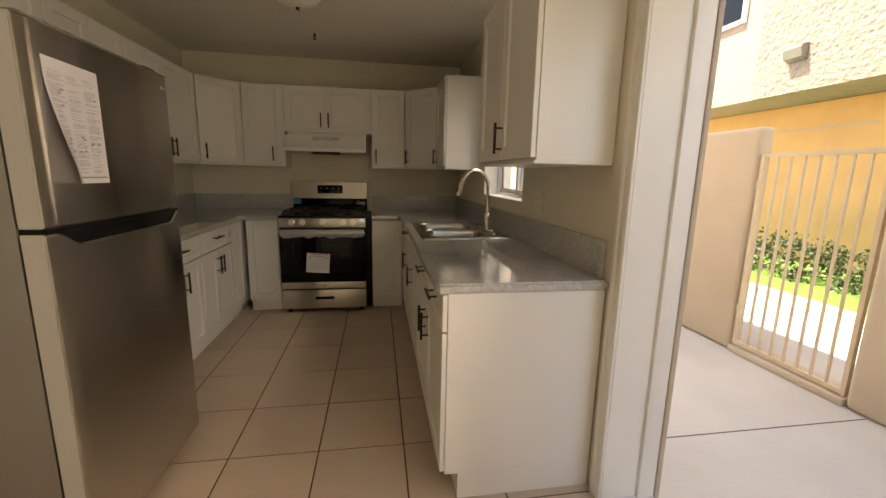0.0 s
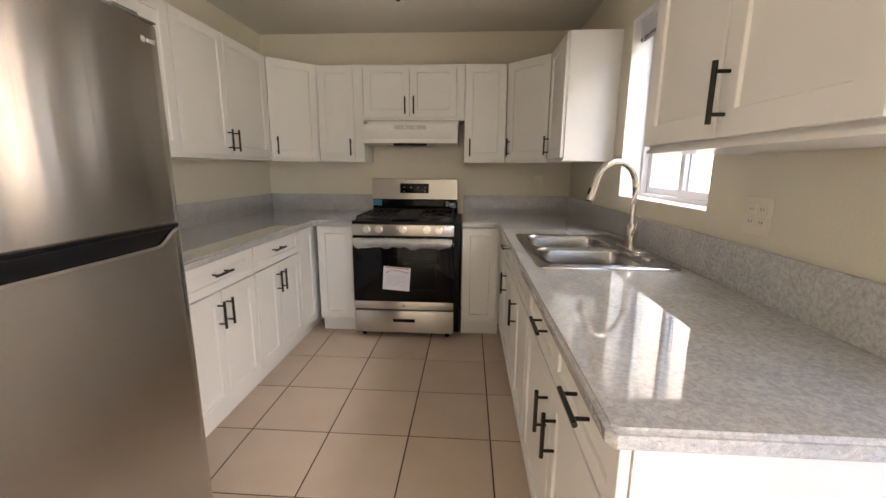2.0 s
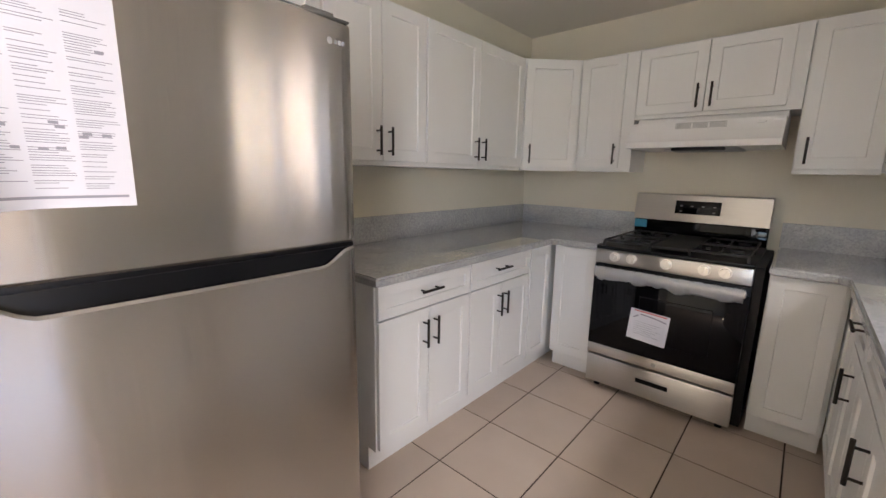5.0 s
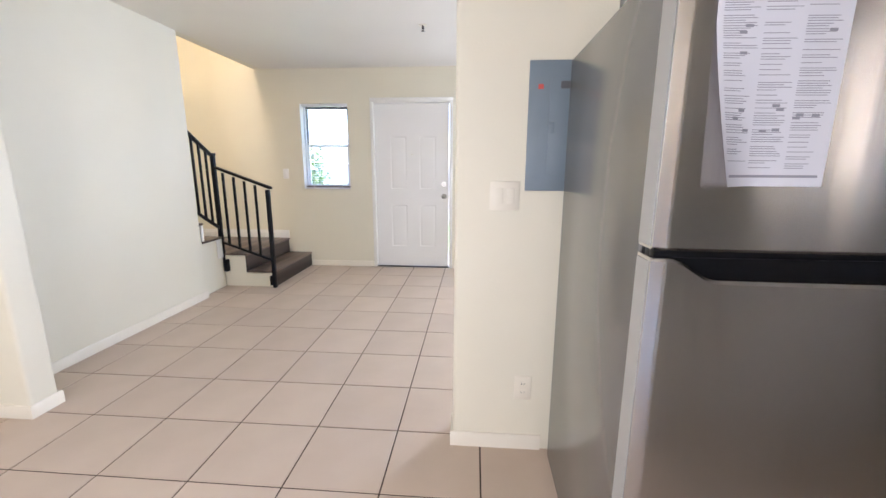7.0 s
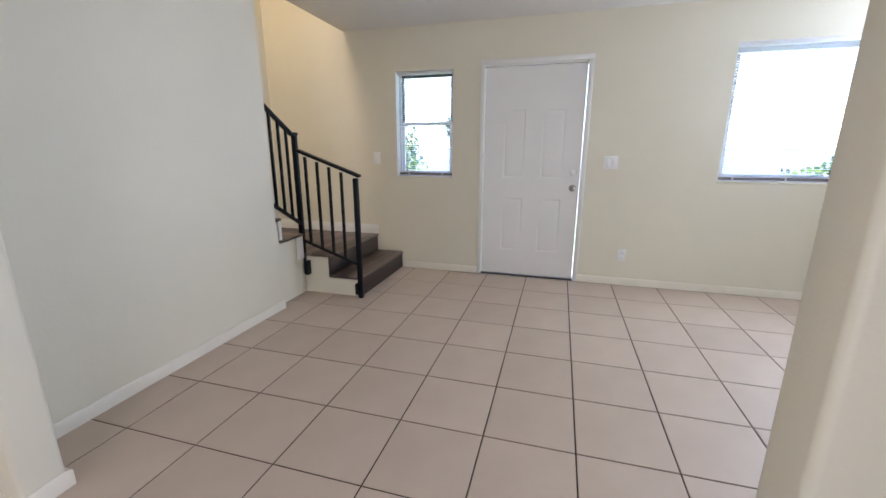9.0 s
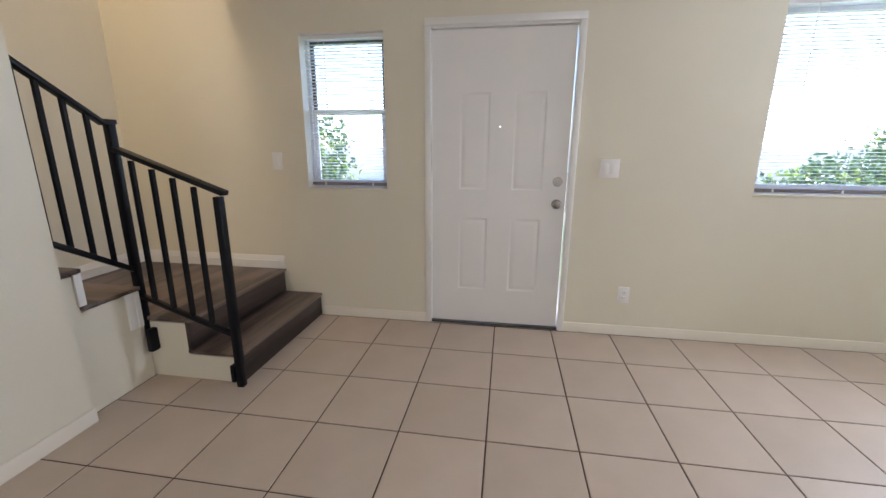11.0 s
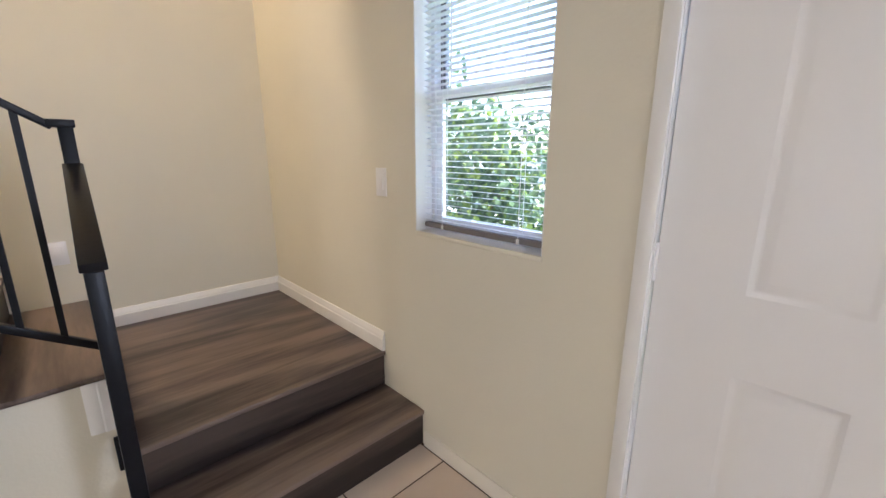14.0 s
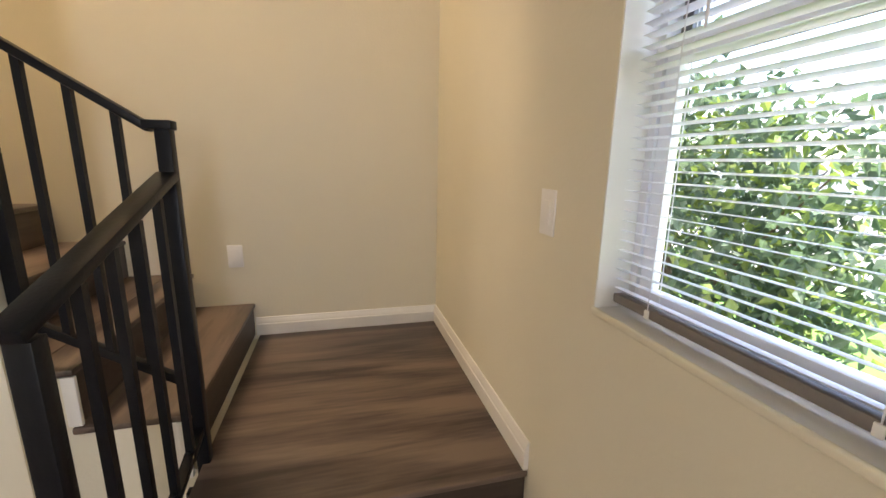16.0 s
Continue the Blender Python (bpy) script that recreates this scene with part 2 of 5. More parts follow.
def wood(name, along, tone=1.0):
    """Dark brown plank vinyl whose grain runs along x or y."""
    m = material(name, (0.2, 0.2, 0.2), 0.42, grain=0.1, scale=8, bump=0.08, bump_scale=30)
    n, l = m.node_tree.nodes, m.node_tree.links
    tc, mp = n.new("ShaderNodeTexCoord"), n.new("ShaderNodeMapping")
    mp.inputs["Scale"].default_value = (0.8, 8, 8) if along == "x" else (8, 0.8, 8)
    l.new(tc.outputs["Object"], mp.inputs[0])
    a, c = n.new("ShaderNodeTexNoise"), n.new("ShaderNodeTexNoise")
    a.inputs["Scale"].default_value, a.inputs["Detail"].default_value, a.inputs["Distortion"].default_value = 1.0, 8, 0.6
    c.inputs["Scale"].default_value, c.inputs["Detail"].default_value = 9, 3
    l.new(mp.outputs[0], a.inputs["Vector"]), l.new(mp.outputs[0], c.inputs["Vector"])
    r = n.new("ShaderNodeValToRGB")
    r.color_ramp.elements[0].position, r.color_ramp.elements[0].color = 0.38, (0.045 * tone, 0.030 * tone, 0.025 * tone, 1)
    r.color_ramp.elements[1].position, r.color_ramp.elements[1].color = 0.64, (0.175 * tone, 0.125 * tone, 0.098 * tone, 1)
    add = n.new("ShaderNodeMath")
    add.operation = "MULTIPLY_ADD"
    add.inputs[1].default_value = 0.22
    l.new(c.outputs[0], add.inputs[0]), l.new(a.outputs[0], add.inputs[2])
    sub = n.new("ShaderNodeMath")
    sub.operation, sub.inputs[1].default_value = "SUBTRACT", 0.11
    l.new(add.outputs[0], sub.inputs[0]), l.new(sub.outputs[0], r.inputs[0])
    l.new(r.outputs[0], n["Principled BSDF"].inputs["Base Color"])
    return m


M_WOODX, M_WOODY = wood("dark_plank_x", "x"), wood("dark_plank_y", "y")
# riser copies of the plank: tone 0.42 puts their shade into the colour
M_RISX, M_RISY = wood("shaded_riser_plank_x", "x", 0.42), wood("shaded_riser_plank_y", "y", 0.42)


# ---- mesh helpers ----
def box(bm, x0, x1, y0, y1, z0, z1, bevel=0.0, seg=2):
    vs = [bm.verts.new((x, y, z)) for x in (x0, x1) for y in (y0, y1) for z in (z0, z1)]
    fs = [bm.faces.new([vs[i] for i in q]) for q in ((0, 1, 3, 2), (4, 6, 7, 5), (0, 4, 5, 1), (2, 3, 7, 6), (0, 2, 6, 4), (1, 5, 7, 3))]
    if bevel:
        bmesh.ops.bevel(bm, geom=list({e for f in fs for e in f.edges}), offset=bevel, segments=seg, affect="EDGES", profile=0.5)


def rod(bm, a, b, r, sides=12, r2=None):
    a, b = Vector(a), Vector(b)
    d = b - a
    m = Matrix.Translation((a + b) / 2) @ d.to_track_quat("Z", "Y").to_matrix().to_4x4()
    bmesh.ops.create_cone(bm, cap_ends=True, segments=sides, radius1=r, radius2=r if r2 is None else r2, depth=d.length, matrix=m)


def bar(bm, a, b, w, h, bevel=0.0):
    """A square bar from a to b."""
    a, b = Vector(a), Vector(b)
    d = b - a
    m = Matrix.Translation(a) @ d.to_track_quat("X", "Z").to_matrix().to_4x4()
    t = bmesh.new()
    box(t, 0, d.length, -w / 2, w / 2, -h / 2, h / 2, bevel)
    t.transform(m)
    me = bpy.data.meshes.new("tmp")
    t.to_mesh(me), t.free()
    bm.from_mesh(me)
    bpy.data.meshes.remove(me)


def tube(bm, pts, r, sides=10):
    pts = [Vector(p) for p in pts]
    rings = []
    for i, p in enumerate(pts):
        d = (pts[min(i + 1, len(pts) - 1)] - pts[max(i - 1, 0)]).normalized()
        q = d.to_track_quat("Z", "Y")
        rr = r[i] if isinstance(r, (list, tuple)) else r
        rings.append([bm.verts.new(p + q @ Vector((rr * math.cos(a), rr * math.sin(a), 0))) for a in [2 * math.pi * k / sides for k in range(sides)]])
    for u, v in zip(rings, rings[1:]):
        for k in range(sides):
            bm.faces.new((u[k], u[(k + 1) % sides], v[(k + 1) % sides], v[k]))
    bm.faces.new(rings[0][::-1]), bm.faces.new(rings[-1])


def prism(bm, pts, axis, lo, hi):
    """A polygon of points in the other two axes, drawn out along axis."""
    def at(p, v):
        return {"x": (v, p[0], p[1]), "y": (p[0], v, p[1]), "z": (p[0], p[1], v)}[axis]
    a, b = [bm.verts.new(at(p, lo)) for p in pts], [bm.verts.new(at(p, hi)) for p in pts]
    bm.faces.new(a), bm.faces.new(b[::-1])
    for i in range(len(pts)):
        j = (i + 1) % len(pts)
        bm.faces.new((a[j], a[i], b[i], b[j]))


def smooth(me, angle=35):
    for p in me.polygons:
        p.use_smooth = True
    me.set_sharp_from_angle(angle=radians(angle))


def part(name, bm, mat, parent=None, label="", kind="", soft=True):
    bmesh.ops.recalc_face_normals(bm, faces=bm.faces)
    me = bpy.data.meshes.new(name)
    bm.to_mesh(me), bm.free()
    me.materials.append(mat)
    if soft:
        smooth(me)
    ob = new(name, me)
    ob.parent = parent
    if parent is not None:
        if parent.type == "EMPTY":
            ob.matrix_parent_inverse = Matrix.Translation(-parent.location)
    return tagged(ob, label, "", "", kind)


def thing(name, at, label, category, group=""):
    ob = new(name)
    ob.location = at
    ob.empty_display_size = 0.1
    return tagged(ob, label, category, group)


def B(*args, **kw):
    bm = bmesh.new()
    box(bm, *args, **kw)
    return bm


def slab(name, axis, lo, hi, u0, u1, z0, z1, holes=(), mat=None):
    """A wall (axis x or y: its normal) or plate (axis z), from lo to hi thick, with holes (u, u, v, v) through it."""
    us = sorted({u0, u1, *[h[0] for h in holes], *[h[1] for h in holes]})
    vs = sorted({z0, z1, *[h[2] for h in holes], *[h[3] for h in holes]})
    us, vs = [u for u in us if u0 <= u <= u1], [v for v in vs if z0 <= v <= z1]
    full = {}
    for i in range(len(us) - 1):
        for j in range(len(vs) - 1):
            cu, cv = (us[i] + us[i + 1]) / 2, (vs[j] + vs[j + 1]) / 2
            full[i, j] = not any(h[0] < cu < h[1] and h[2] < cv < h[3] for h in holes)
    bm = bmesh.new()
    seen = {}

    def v(w, u, z):
        p = {"x": (w, u, z), "y": (u, w, z), "z": (u, z, w)}[axis]
        if p not in seen:
            seen[p] = bm.verts.new(p)
        return seen[p]
    for (i, j), f in full.items():
        if not f:
            continue
        a, b, c, d = us[i], us[i + 1], vs[j], vs[j + 1]
        for w in (lo, hi):
            bm.faces.new((v(w, a, c), v(w, b, c), v(w, b, d), v(w, a, d)))
        for di, dj, p, q in ((-1, 0, (a, c), (a, d)), (1, 0, (b, c), (b, d)), (0, -1, (a, c), (b, c)), (0, 1, (a, d), (b, d))):
            if not full.get((i + di, j + dj), False):
                bm.faces.new((v(lo, *p), v(lo, *q), v(hi, *q), v(hi, *p)))
    return part(name, bm, mat or M_WALL, kind="structure", soft=False)



# ---- structure ----
H = 2.445
WX, NY, EX, SY = -4.838, 5.35, 1.213, -1.965
slab("wall_west", "x", -5.01, WX, -2.1, 5.5, -0.2, 5.0, [(-0.445, 0.16, 1.0, 2.04), (0.465, 1.43, -0.01, 2.06), (2.54, 4.34, 1.012, 2.128)])
slab("wall_south", "y", -2.1, SY, WX, 1.44, -0.2, 5.0)
slab("wall_stair", "y", -1.0, -0.905, WX, EX, 0, 5.0, [(WX - 1, -3.42, -1, H)])
slab("wall_east", "x", EX, 1.44, SY, 5.5, -0.2, 5.0, [(0.37, 2.14, 0, 2.05), (3.23, 4.15, 1.148, 2.12)])
slab("wall_north", "y", NY, 5.5, WX, EX, -0.2, 5.0)
slab("wall_kitchen", "x", -1.62, -1.55, 2.25, NY, 0, H)


def round_wall(name, x0, x1, y0, y1, edge_y):
    """A short wall whose free corners at edge_y are softly rounded."""
    bm = bmesh.new()
    box(bm, x0, x1, y0, y1, 0, H)
    es = [e for e in bm.edges if abs(e.verts[0].co.z - e.verts[1].co.z) > 1 and abs(e.verts[0].co.y - edge_y) < 1e-4]
    bmesh.ops.bevel(bm, geom=es, offset=0.018, segments=5, affect="EDGES", profile=0.5)
    part(name, bm, M_WALL, kind="structure")


round_wall("wall_fridge", -1.62, -1.48, 1.645, 2.25, 1.645)
round_wall("wall_stub", -1.64, -1.495, -0.905, -0.54, -0.54)
slab("ceiling", "z", H, 2.573, WX, EX, -0.905, NY, mat=M_CEIL)
slab("upper_floor", "z", H, 2.573, -0.72, EX, SY, -1.0, mat=M_CEIL)
slab("upper_ceiling", "z", 4.95, 5.0, WX, EX, SY, NY, mat=M_CEIL)
slab("roof", "z", 5.0, 5.15, -5.5, 1.85, -2.5, 6.0, mat=M_ROOF)


def run_board(name, a, b, z, side, mat, tall=0.07, thick=0.012):
    """A baseboard along x or y from a to b at height z; side: towards which it stands proud."""
    bm = bmesh.new()
    if tall > 0.08:
        prof = [(0, 0), (thick, 0), (thick, tall * 0.62), (thick * 0.8, tall * 0.66), (thick * 0.8, tall * 0.74), (thick * 0.5, tall * 0.86), (thick * 0.35, tall), (0, tall)]
    else:
        prof = [(0, 0), (thick, 0), (thick, tall - 0.008), (thick - 0.005, tall), (0, tall)]
    (x0, y0), (x1, y1) = a, b
    if x0 == x1:
        prism(bm, [(x0 + side * p, z + q) for p, q in prof], "y", y0, y1)
    else:
        prism(bm, [(y0 + side * p, z + q) for p, q in prof], "x", x0, x1)
    return part(name, bm, mat, kind="structure")


for a, b, s_ in (((WX, -0.392), (WX, 0.437), 1), ((WX, 1.452), (WX, NY), 1), ((-3.432, -0.905), (-1.645, -0.905), 1), ((-1.495, -0.905), (EX, -0.905), 1), ((-1.64, -0.905), (-1.64, -0.528), -1),
                 ((-1.495, -0.905), (-1.495, -0.528), 1), ((-1.64, -0.54), (-1.495, -0.54), 1), ((-1.62, 1.645), (-1.48, 1.645), -1), ((-1.48, 1.633), (-1.48, 2.05), 1), ((-1.62, 1.633), (-1.62, NY), -1),
                 ((-1.608, NY), (WX, NY), -1), ((EX, -0.905), (EX, 0.322), -1)):
    run_board("baseboard", a, b, 0, s_, M_BASE)
run_board("baseboard", (WX, SY), (WX, -0.69), 0.365, 1, M_TRIM, 0.10, 0.016)
run_board("baseboard", (WX, SY), (-3.82, SY), 0.365, 1, M_TRIM, 0.10, 0.016)


# ---- stairs ----
def stairs():
    st = thing("staircase", (-4.3, -1.4, 0), "dark plank staircase with cream painted side beside the front wall", "staircase")
    tagged(st, kind="structure")
    bm = bmesh.new()
    prism(bm, [(-1.955, 0), (-0.425, 0), (-0.425, 0.15), (-0.725, 0.15), (-0.725, 0.335), (-1.955, 0.335)], "x", WX + 0.003, -3.842)
    part("side", bm, M_WALL, st, "cream painted stair base", soft=False)
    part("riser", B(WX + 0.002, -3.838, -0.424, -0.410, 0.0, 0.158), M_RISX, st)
    part("tread", B(WX + 0.002, -3.832, -0.725, -0.396, 0.158, 0.18, bevel=0.006), M_WOODX, st)
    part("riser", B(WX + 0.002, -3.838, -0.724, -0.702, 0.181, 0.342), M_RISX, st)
    part("landing", B(WX + 0.002, -3.832, -1.962, -0.684, 0.343, 0.365, bevel=0.006), M_WOODX, st)
    bm = bmesh.new()
    pts = [(-3.834, 0.0), (-3.834, 0.34)]
    for k in range(12):
        x, z = -3.795 + 0.28 * k, 0.365 + 0.184 * (k + 1) - 0.024
        pts += [(x, z - 0.16 if k else 0.34), (x, z)]
    pts += [(-3.795 + 0.28 * 12, pts[-1][1]), (-3.795 + 0.28 * 12, 0.0)]
    prism(bm, pts, "y", -1.955, -0.965 - 0.038)
    part("side", bm, M_WALL, st, "cream painted stair base", soft=False)
    bm = bmesh.new()
    prism(bm, [(-3.834, 0.0), (-3.834, 0.34), (-3.795, 0.34), (-3.795, 0.52), (-3.515, 0.52), (-3.515, 0.70), (-3.422, 0.70), (-3.422, 0.0)], "y", -1.002, -0.965)
    part("side", bm, M_WALL, st, "cream painted stair base", soft=False)
    for k in range(12):
        x, z = -3.815 + 0.28 * k, 0.365 + 0.184 * (k + 1)
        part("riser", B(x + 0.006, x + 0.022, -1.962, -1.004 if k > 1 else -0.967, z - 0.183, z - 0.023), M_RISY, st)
        if k < 2:
            part("tread", B(x - 0.006, x + 0.302 if k == 0 else -3.425, -1.962, -0.945, z - 0.022, z, bevel=0.006), M_WOODY, st)
            if k == 1:
                part("tread", B(-3.424, x + 0.302, -1.962, -1.004, z - 0.022, z - 0.0005), M_WOODY, st)
        else:
            part("tread", B(x - 0.006, x + 0.302, -1.962, -1.004, z - 0.022, z, bevel=0.006), M_WOODY, st)
    part("skirt", B(-3.540, -3.505, -0.9645, -0.950, 0.551, 0.708, bevel=0.003), M_TRIM, st, "white skirt trim end")
    bm = bmesh.new()
    prism(bm, [(-3.805, -0.9645), (-3.735, -0.9645), (-3.735, -0.957), (-3.752, -0.950), (-3.775, -0.950), (-3.780, -0.946), (-3.805, -0.946)], "z", 0.325, 0.526)
    part("skirt", bm, M_TRIM, st, "cut end of white baseboard under the nosing")


stairs()


def railing():
    r = thing("stair_railing", (-3.81, -0.37, 0), "black painted iron stair railing with square balusters beside the steps", "railing")
    X, XB, Y = -3.815, -3.836, -0.970

    def post(x, y, z0, z1, w=0.038):
        return part("post", B(x - w / 2, x + w / 2, y - w / 2, y + w / 2, z0, z1, bevel=0.003), M_RAIL, r)

    def run(name, a, b, w, h):
        bm = bmesh.new()
        bar(bm, a, b, w, h, 0.003)
        return part(name, bm, M_RAIL, r)
    post(X, -0.400, 0.0, 1.048)
    post(XB, Y, 0.17, 1.395)
    part("bracket", B(XB - 0.030, XB + 0.045, Y + 0.030, Y + 0.062, 0.17, 0.30, bevel=0.004), M_RAIL, r)
    part("bracket", B(X - 0.026, X + 0.026, -0.444, -0.4205, 0.03, 0.13, bevel=0.004), M_RAIL, r)
    run("handrail", (X, -0.360, 1.064), (XB, -0.955, 1.272), 0.052, 0.024)
    run("bottom_rail", (X, -0.405, 0.305), (XB, Y, 0.490), 0.030, 0.022)
    for k in range(4):
        y = -0.535 - 0.1145 * k
        f = (y + 0.40) / -0.57
        x = X + (XB - X) * f
        part("baluster", B(x - 0.010, x + 0.010, y - 0.010, y + 0.010, 0.305 + 0.185 * f, 1.045 + 0.205 * f), M_RAIL, r)
        bm = bmesh.new()
        bmesh.ops.create_uvsphere(bm, u_segments=8, v_segments=5, radius=0.015, matrix=Matrix.Translation((x, y, 0.318 + 0.185 * f)) @ Matrix.Diagonal((1, 1, 0.7, 1)))
        part("weld", bm, M_RAIL, r, "painted weld bead at the baluster foot")
    run("post_cap", (XB - 0.025, Y, 1.405), (XB + 0.045, Y, 1.405), 0.046, 0.024)
    run("handrail", (XB + 0.03, Y, 1.395), (-3.375, Y, 1.672), 0.042, 0.022)
    run("bottom_rail", (XB + 0.01, Y, 0.640), (-3.40, Y, 0.905), 0.026, 0.026)
    for k in range(4):
        x = -3.728 + 0.095 * k
        h = 0.009 if k < 3 else 0.017
        part("baluster" if k < 3 else "post", B(x - h, x + h, Y - h, Y + h, 0.640 + 0.62 * (x - XB), 1.375 + 0.62 * (x - XB)), M_RAIL, r)
    return r


railing()


# ---- windows and outer door ----
def blind(y0, y1, z0, z1, x, label):
    b = thing("window_blind", (x, (y0 + y1) / 2, z1), label, "blind")
    part("headrail", B(x - 0.014, x + 0.014, y0, y1, z1 - 0.026, z1, bevel=0.002), M_BLIND, b)
    part("bottom_rail", B(x - 0.013, x + 0.013, y0 + 0.004, y1 - 0.004, z0 - 0.002, z0 + 0.019, bevel=0.004), M_SHADEDRAIL, b, "bottom rail with its shade put into the taupe colour")
    n = int((z1 - 0.04 - z0 - 0.02) / 0.0215)
    me = bpy.data.meshes.new("slat")
    w = (y1 - y0) / 2 - 0.004
    verts, faces = [], []
    for i in range(5):
        u = -0.012 + 0.006 * i
        h = 0.0016 * (1 - (u / 0.012) ** 2)
        for y in (-w, w):
            verts += [(u, y, h + 0.00025), (u, y, h - 0.00025)]
    for i in range(4):
        a = 4 * i
        faces += [(a, a + 4, a + 6, a + 2), (a + 1, a + 3, a + 7, a + 5), (a, a + 1, a + 5, a + 4), (a + 2, a + 6, a + 7, a + 3)]
    faces += [(0, 2, 3, 1), (16, 17, 19, 18)]
    me.from_pydata(verts, [], faces)
    me.materials.append(M_BLIND)
    for k in range(n):
        s = new("slat", me)
        s.parent, s.matrix_parent_inverse = b, Matrix.Translation(-b.location)
        s.matrix_basis = pose(x, (y0 + y1) / 2, z0 + 0.03 + 0.0215 * k, 0, -9 + 1.2 * math.sin(k * 1.7), 0)
    count = 2 if y1 - y0 < 1 else 5
    for i in range(count):
        y = y0 + 0.11 + (y1 - y0 - 0.22) * i / (count - 1)
        for dx in (-0.0125, 0.0125):
            part("ladder_cord", B(x + dx - 0.0006, x + dx + 0.0006, y - 0.001, y + 0.001, z0 + 0.01, z1 - 0.02), M_BLIND, b)
    bm = bmesh.new()
    rod(bm, (x + 0.018, y0 + 0.16, z1 - 0.03), (x + 0.020, y0 + 0.16, z1 - 0.03 - 0.46 * (z1 - z0)), 0.0028, 8)
    part("wand", bm, M_ALU, b)
    for k in range(count):
        y = y0 + 0.11 + (y1 - y0 - 0.22) * k / (count - 1)
        part("clip", B(x + 0.0125, x + 0.0155, y - 0.006, y + 0.006, z0 - 0.002, z0 + 0.016, bevel=0.001), M_WPLATE, b)
    return b


def frame_box(bm, x0, x1, y0, y1, z0, z1, w, wz=None):
    wz = wz or w
    box(bm, x0, x1, y0, y1, z0, z0 + wz)
    box(bm, x0, x1, y0, y1, z1 - wz, z1)
    box(bm, x0, x1, y0, y0 + w, z0 + wz, z1 - wz)
    box(bm, x0, x1, y1 - w, y1, z0 + wz, z1 - wz)


def pane(w, x, y0, y1, z0, z1):
    p = part("pane", B(x - 0.002, x + 0.002, y0, y1, z0, z1), M_GLASS, w)
    p.visible_shadow = False


def window(name, x, y0, y1, z0, z1, kind, label):
    w = thing(name, (x, (y0 + y1) / 2, z0), label, "window")
    tagged(w, kind="structure")
    bm = bmesh.new()
    frame_box(bm, x - 0.03, x + 0.03, y0, y1, z0, z1, 0.022)
    part("window_frame", bm, M_ALU, w)
    d = 1 if x < 0 else -1
    xa, xb = (x + 0.031, WX - 0.001) if x < 0 else (EX + 0.001, x - 0.031)
    # white sill and lining: outdoor light on the reveal is put into their colour
    bm = bmesh.new()
    box(bm, xa, xb, y0, y1, z0, z0 + 0.003)
    part("window_sill", bm, M_TRIM, w)
    if x < 0:
        part("sill_lip", B(WX - 0.006, WX + 0.005, y0 - 0.004, y1 + 0.004, z0 - 0.014, z0 + 0.0045, bevel=0.005, seg=3), M_WALL, w, "rounded plaster sill edge")
    bm = bmesh.new()
    box(bm, xa, xb, y0, y0 + 0.003, z0 + 0.0031, z1 - 0.0031)
    box(bm, xa, xb, y1 - 0.003, y1, z0 + 0.0031, z1 - 0.0031)
    box(bm, xa, xb, y0, y1, z1 - 0.003, z1)
    part("window_reveal", bm, M_TRIM, w, "smooth white reveal lining, outdoor light put into its colour")
    if kind == "hung":
        zm = (z0 + z1) / 2 + 0.02
        s = bmesh.new()
        frame_box(s, x - 0.022, x - 0.002, y0 + 0.024, y1 - 0.024, zm - 0.018, z1 - 0.024, 0.026)
        part("upper_sash", s, M_ALUD, w, "dark window sash frame")
        s = bmesh.new()
        frame_box(s, x + 0.002, x + 0.022, y0 + 0.024, y1 - 0.024, z0 + 0.024, zm + 0.018, 0.032)
        part("lower_sash", s, M_ALU, w)
        pane(w, x - 0.012, y0 + 0.05, y1 - 0.05, zm + 0.008, z1 - 0.05)
        pane(w, x + 0.012, y0 + 0.056, y1 - 0.056, z0 + 0.056, zm - 0.014)
    else:
        ym = (y0 + y1) / 2
        for name2, a, b, dx in (("sash", y0 + 0.024, ym + 0.026, -0.012), ("sash", ym - 0.026, y1 - 0.024, 0.012)):
            s = bmesh.new()
            frame_box(s, x + dx - 0.010, x + dx + 0.010, a, b, z0 + 0.024, z1 - 0.024, 0.042, 0.034)
            part(name2, s, M_ALU, w)
            pane(w, x + dx, a + 0.042, b - 0.042, z0 + 0.058, z1 - 0.058)
    return w


window("window_1", 1.36, 3.231, 4.149, 1.149, 2.119, "slide", "white framed sliding window over the sink")
window("window_2", -4.955, -0.444, 0.159, 1.001, 2.039, "hung", "single hung window with white frame beside the stairs")
window("window_3", -4.955, 2.541, 4.339, 1.013, 2.127, "slide", "wide sliding window with white frame in the front wall")
blind(-0.435, 0.150, 1.022, 2.036, -4.888, "white mini blind with open slats in the small window")
blind(2.552, 4.328, 1.030, 2.122, -4.875, "wide white mini blind with open slats in the front window")



